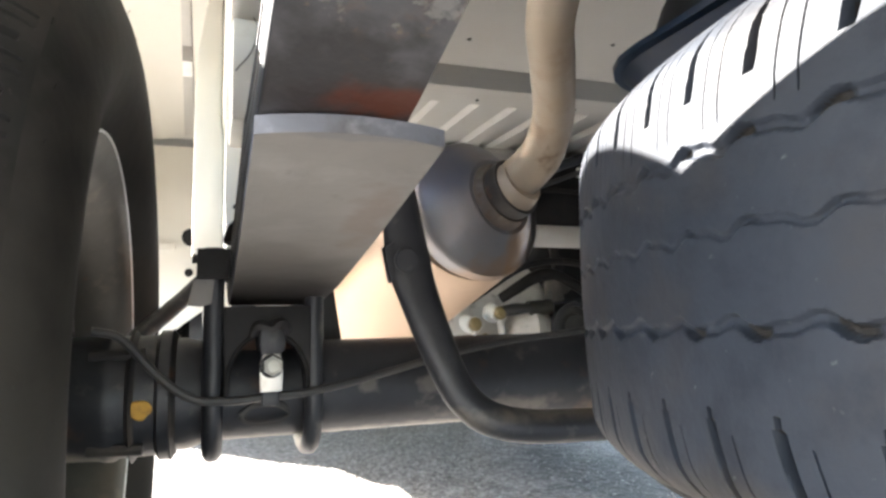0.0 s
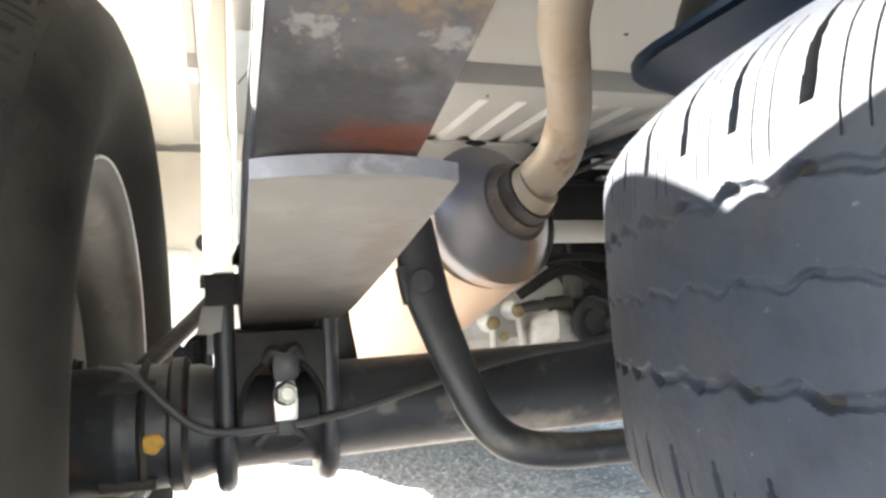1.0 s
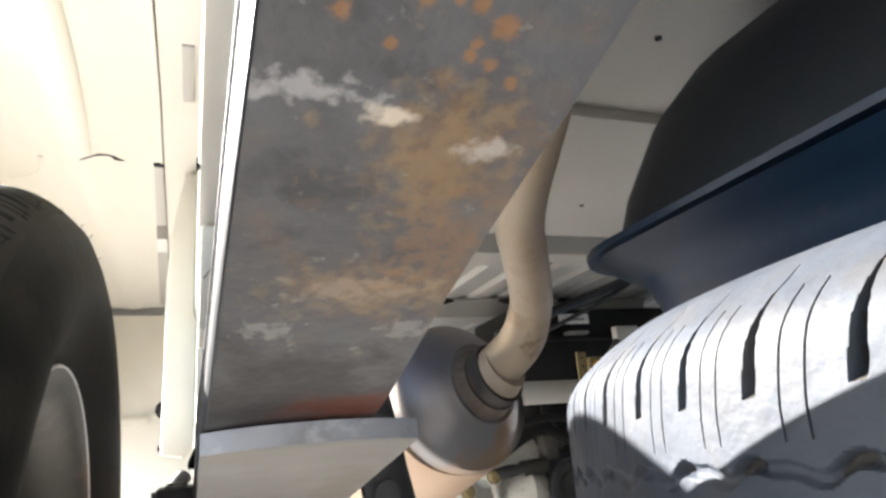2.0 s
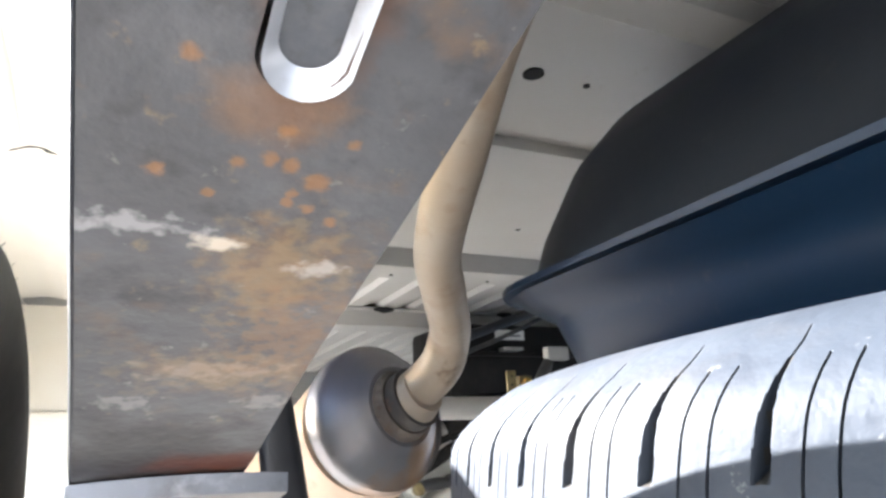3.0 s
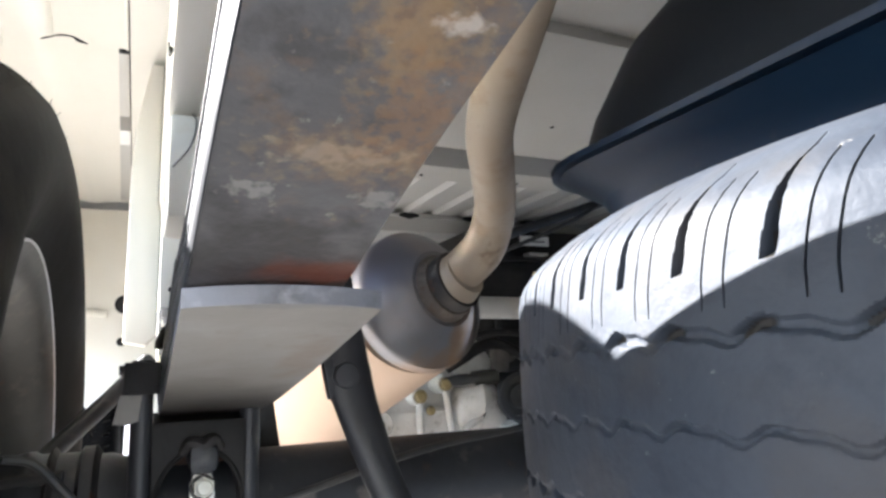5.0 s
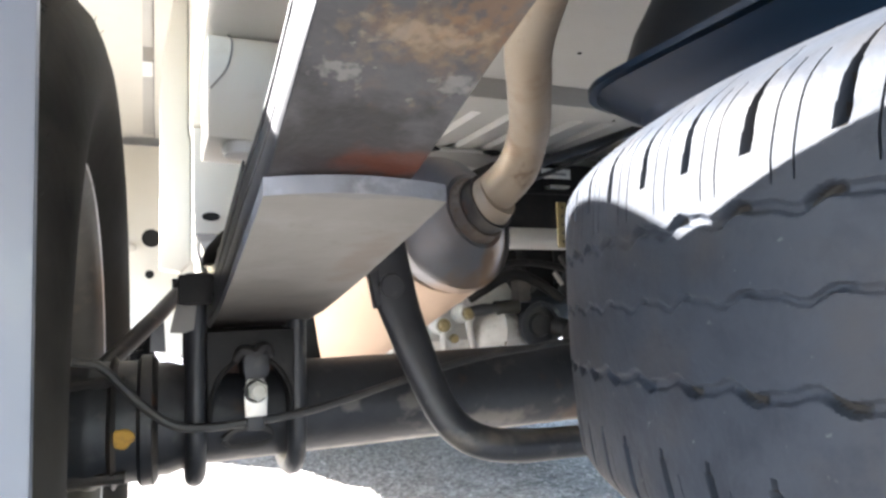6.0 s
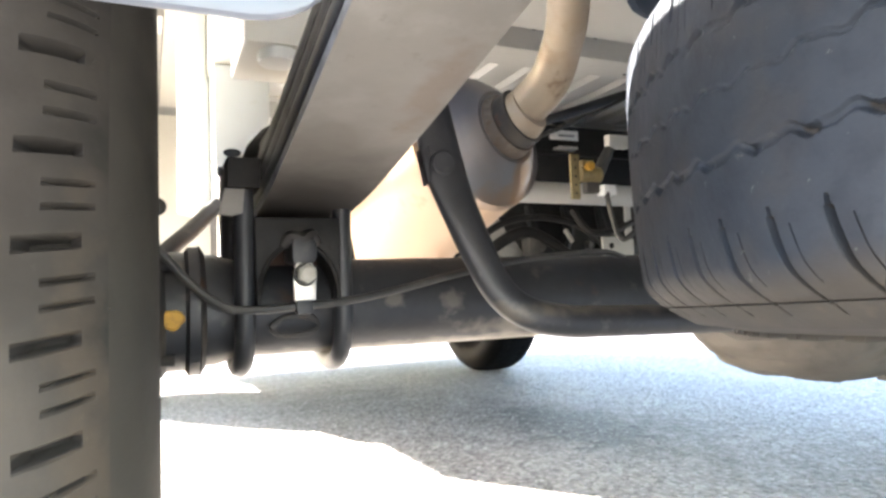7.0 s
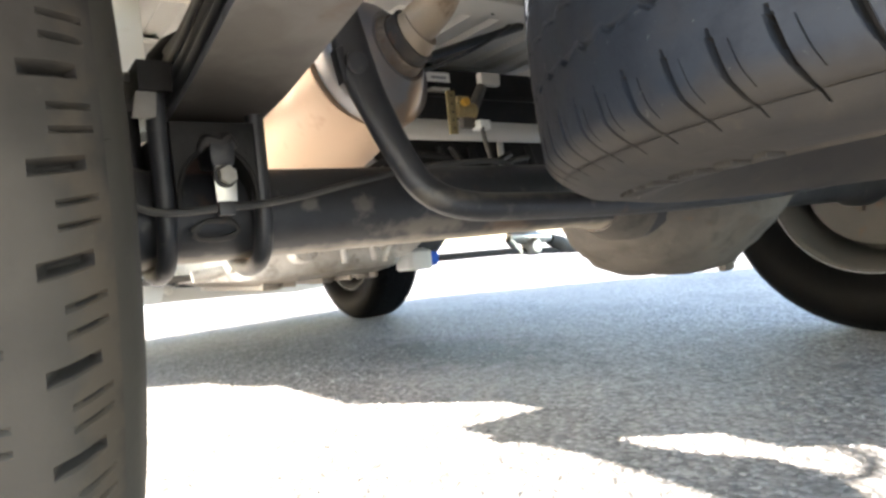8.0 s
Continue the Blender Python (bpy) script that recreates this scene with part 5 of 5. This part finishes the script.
for x, z in ((0.88, 0.45), (0.97, 0.5), (1.03, 0.455), (1.12, 0.48)):
    part("block_bolt", hexbolt((x, 1.475, z), (0, -1, 0), 0.011), DIRTYIRON, gear)
part("oil_pan", loft([(0.268, rounded(0.74, 1.55, 0.98, 2.0, 0.03)), (0.31, rounded(0.73, 1.54, 1.02, 2.05, 0.04)), (0.33, rounded(0.73, 1.54, 1.03, 2.05, 0.04)), (0.415, rounded(0.78, 1.5, 1.06, 2.05, 0.04))]), BLACKPAINT, gear, "black pressed oil pan")

shaft = thing("propeller_shaft", "dusty propeller shaft with a bright universal joint", "propeller shaft")
part("tube", sweep([(0.79, 0.83, 0.328), (0.885, 1.3, 0.335)], 0.027, 24, 1), SHADEDGREASE, shaft)
part("joint_fork", sweep([(0.89, 1.29, 0.33), (0.9, 1.33, 0.345), (0.885, 1.37, 0.352)], [0.026, 0.022, 0.026], 14, 4), SHADEDGREASE, shaft, "dusty universal joint fork")
part("joint_arm", sweep([(0.93, 1.31, 0.31), (0.945, 1.33, 0.345), (0.93, 1.34, 0.375)], [0.01, 0.013, 0.01], 10, 4), DIRTYIRON, shaft)
part("yoke", sweep([(0.79, 0.78, 0.326), (0.792, 0.85, 0.33)], [0.045, 0.032], 20, 1), DIRTYIRON, shaft)

cross = thing("chassis_tube", "pale grey chassis cross tube", "chassis tube")
part("tube", sweep([(0.13, 1.25, 0.56), (0.7, 1.25, 0.556), (1.6, 1.25, 0.545)], 0.024, 24, 1), GREYWHITE, cross)
part("bracket", prism([(0.905, 0.412), (0.995, 0.412), (0.995, 0.45), (0.96, 0.458), (0.905, 0.456)], 1.25, 1.254, "y", 0.0008), GREYWHITE, cross, "pale bracket plate")
part("bracket_hole", lathe([(0, 0.007), (-0.001, 0.0068), (-0.0011, 0.0001)], "y", 16, (0.93, 1.249, 0.436)), SEAL, cross)
part("bracket_hanger", box((0.975, 1.25, 0.455), (0.992, 1.256, 0.55), 0.002), GREYWHITE, cross)

valve = thing("load_valve", "yellow-zinc load sensing valve bracket", "valve")
part("plate", box((0.771, 1.168, 0.529), (0.793, 1.174, 0.626), 0.001), BRASS, valve)
part("arm", box((0.8, 1.165, 0.60), (0.83, 1.185, 0.615), 0.002), BRASS, valve)
part("body", lathe([(0, 0.016), (0.05, 0.018), (0.055, 0.01)], "x", 18, (0.8, 1.18, 0.585)), BRASS, valve)
part("block", box((0.85, 1.16, 0.54), (0.882, 1.19, 0.562), 0.003), LABEL, valve, "white plastic block")
part("post", sweep([(0.85, 1.19, 0.57), (0.875, 1.2, 0.61), (0.9, 1.2, 0.65)], [0.012, 0.014, 0.012], 10, 4), HOSE, valve)
part("orange_plug", lathe([(0, 0.0001), (0, 0.009), (0.012, 0.01), (0.014, 0.0001)], "y", 14, (0.815, 1.155, 0.6)), OCHRE, valve, "orange plug")
part("linkage", box((0.815, 1.175, 0.545), (0.85, 1.195, 0.6), 0.005), DIRTYIRON, valve)
part("flag", box((0.893, 1.19, 0.652), (0.95, 1.21, 0.682), 0.003), GREYWHITE, valve)
for k in range(5):
    part("plate_hole", lathe([(0, 0.0025), (-0.0006, 0.0024), (-0.0007, 0.0001)], "y", 10, (0.782, 1.1675, 0.542 + 0.018 * k)), SEAL, valve)
part("hook_pipe", sweep([(0.86, 1.17, 0.56), (0.855, 1.15, 0.5), (0.862, 1.13, 0.44), (0.9, 1.12, 0.46), (0.95, 1.12, 0.468)], 0.0055, 8, 6), HOSE, valve)

fuse = thing("canister", "black plastic canister with a white label", "canister")
part("body", box((0.8, 1.5, 0.6), (1.5, 1.75, 0.79), 0.02), SHADEDGREASE, fuse)
part("lip", box((0.78, 1.485, 0.70), (1.45, 1.5, 0.712), 0.003), SHADEDGREASE, fuse)
part("label", box((0.941, 1.4965, 0.745), (1.032, 1.5, 0.772), 0.001), LABEL, fuse, "white label with unreadable print")
part("print_bar", box((0.967, 1.4955, 0.754), (1.018, 1.4964, 0.760), 0), INK, fuse)
part("chrome_tab", box((0.95, 1.47, 0.714), (1.01, 1.5, 0.722), 0.002), ZINC, fuse)

strut = thing("floor_stay", "black round stay crossing under the floor", "stay")
part("bar", sweep([(0.66, 1.3, 0.683), (0.78, 1.3, 0.727), (0.92, 1.305, 0.776), (1.06, 1.31, 0.825), (1.15, 1.31, 0.857)], 0.0115, 10, 4), BLACKPAINT, strut)
part("cable", sweep([(0.7, 1.26, 0.665), (0.85, 1.27, 0.722), (1.0, 1.29, 0.79), (1.1, 1.3, 0.85)], 0.005, 8, 5), HOSE, strut)

damper = thing("shock_absorber", "black shock absorber leaning from the axle", "shock absorber")
part("rod", sweep([(-0.06, 0.70, 0.36), (0.0, 0.80, 0.42), (0.035, 0.86, 0.46)], 0.009, 12, 1), BLACKPAINT, damper)
part("lower_eye", lathe([(-0.02, 0.018), (0.02, 0.018)], "x", 20, (-0.065, 0.70, 0.355)), BLACKPAINT, damper)

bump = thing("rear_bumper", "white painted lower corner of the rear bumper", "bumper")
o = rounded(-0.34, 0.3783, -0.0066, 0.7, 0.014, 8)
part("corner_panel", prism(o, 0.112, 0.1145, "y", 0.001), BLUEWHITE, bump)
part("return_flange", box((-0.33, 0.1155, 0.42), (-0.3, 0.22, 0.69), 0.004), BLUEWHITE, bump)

part("bottle", loft([(0.225, rounded(0.855, 1.52, 0.925, 1.6, 0.015)), (0.232, rounded(0.85, 1.515, 0.93, 1.605, 0.02)), (0.275, rounded(0.85, 1.515, 0.93, 1.605, 0.02)), (0.285, rounded(0.865, 1.53, 0.915, 1.59, 0.02))]), LABEL, gear, "white plastic bottle")
part("cap", lathe([(0, 0.02), (0.004, 0.022), (0.03, 0.022), (0.033, 0.0001)], "x", 24, (0.93, 1.56, 0.253)), BLUEPL, gear, "blue cap")

under = thing("engine_undertray", "dusty engine undertray and crossmember", "undertray")
part("stay", box((0.06, 1.15, 0.3), (0.1, 1.19, 0.52), 0.004), BLACKPAINT, under)
part("tray", box((0.2, 1.75, 0.26), (0.46, 2.4, 0.275), 0.004), DIRTYIRON, under)
part("arm", sweep([(0.3, 1.6, 0.27), (0.42, 1.6, 0.285), (0.5, 1.62, 0.3)], 0.014, 10, 4), CAST, under)
part("guard", prism([(0.105, 0.3), (0.105, 0.262), (0.12, 0.228), (0.155, 0.204), (0.215, 0.197), (0.355, 0.193), (0.366, 0.2), (0.382, 0.25), (0.385, 0.3)], 2.27, 2.3, "y", 0.004), LABEL, under, "white plastic guard with a rounded lower edge")

part("arm_plate", prism([(0.4, 0.243), (0.46, 0.246), (0.57, 0.262), (0.6, 0.28), (0.5, 0.276), (0.42, 0.254)], 2.2, 2.25, "y", 0.004), CAST, under, "dusty tan arm plate")
part("arm_bolt", hexbolt((0.385, 2.26, 0.228), (0, -1, 0), 0.012), ZINC, under)

beam = thing("front_axle", "dark dusty front suspension crossmember with both wheels", "axle")
wheel_fr.parent = wheel_fl.parent = beam
part("crossmember", prism([(-0.1, 0.285), (0.33, 0.275), (0.44, 0.232), (0.98, 0.2), (1.0, 0.22), (1.0, 0.34), (0.16, 0.36), (0.12, 0.44), (-0.1, 0.44)], 2.3, 2.4, "y", 0.004), BLACKPAINT, beam)
part("control_arm", prism([(1.0, 2.28), (1.36, 2.45), (1.36, 2.6), (0.95, 2.4)], 0.3, 0.34, "z", 0.01), DARKIRON, beam)
part("steering_rod", sweep([(0.99, 1.62, 0.25), (1.3, 1.635, 0.244), (1.65, 1.66, 0.222)], 0.011, 12, 1), DARKIRON, beam)
part("ball_joint", lathe([(-0.03, 0.02), (-0.02, 0.03), (0.02, 0.03), (0.03, 0.02)], "y", 20, (1.41, 1.635, 0.252)), ZINC, beam, "pale ball joint")
part("joint_arm", sweep([(1.32, 1.64, 0.29), (1.38, 1.64, 0.285), (1.45, 1.64, 0.28), (1.5, 1.64, 0.275)], [0.016, 0.024, 0.02, 0.014], 12, 4), ZINC, beam)
part("joint_stem", sweep([(1.315, 1.64, 0.285), (1.34, 1.64, 0.255), (1.36, 1.64, 0.235)], 0.014, 10, 3), ZINC, beam)
part("rubber_boot", sweep([(1.5, 1.64, 0.27), (1.56, 1.65, 0.25), (1.62, 1.66, 0.23)], [0.02, 0.028, 0.02], 12, 4), DIRTYIRON, beam)
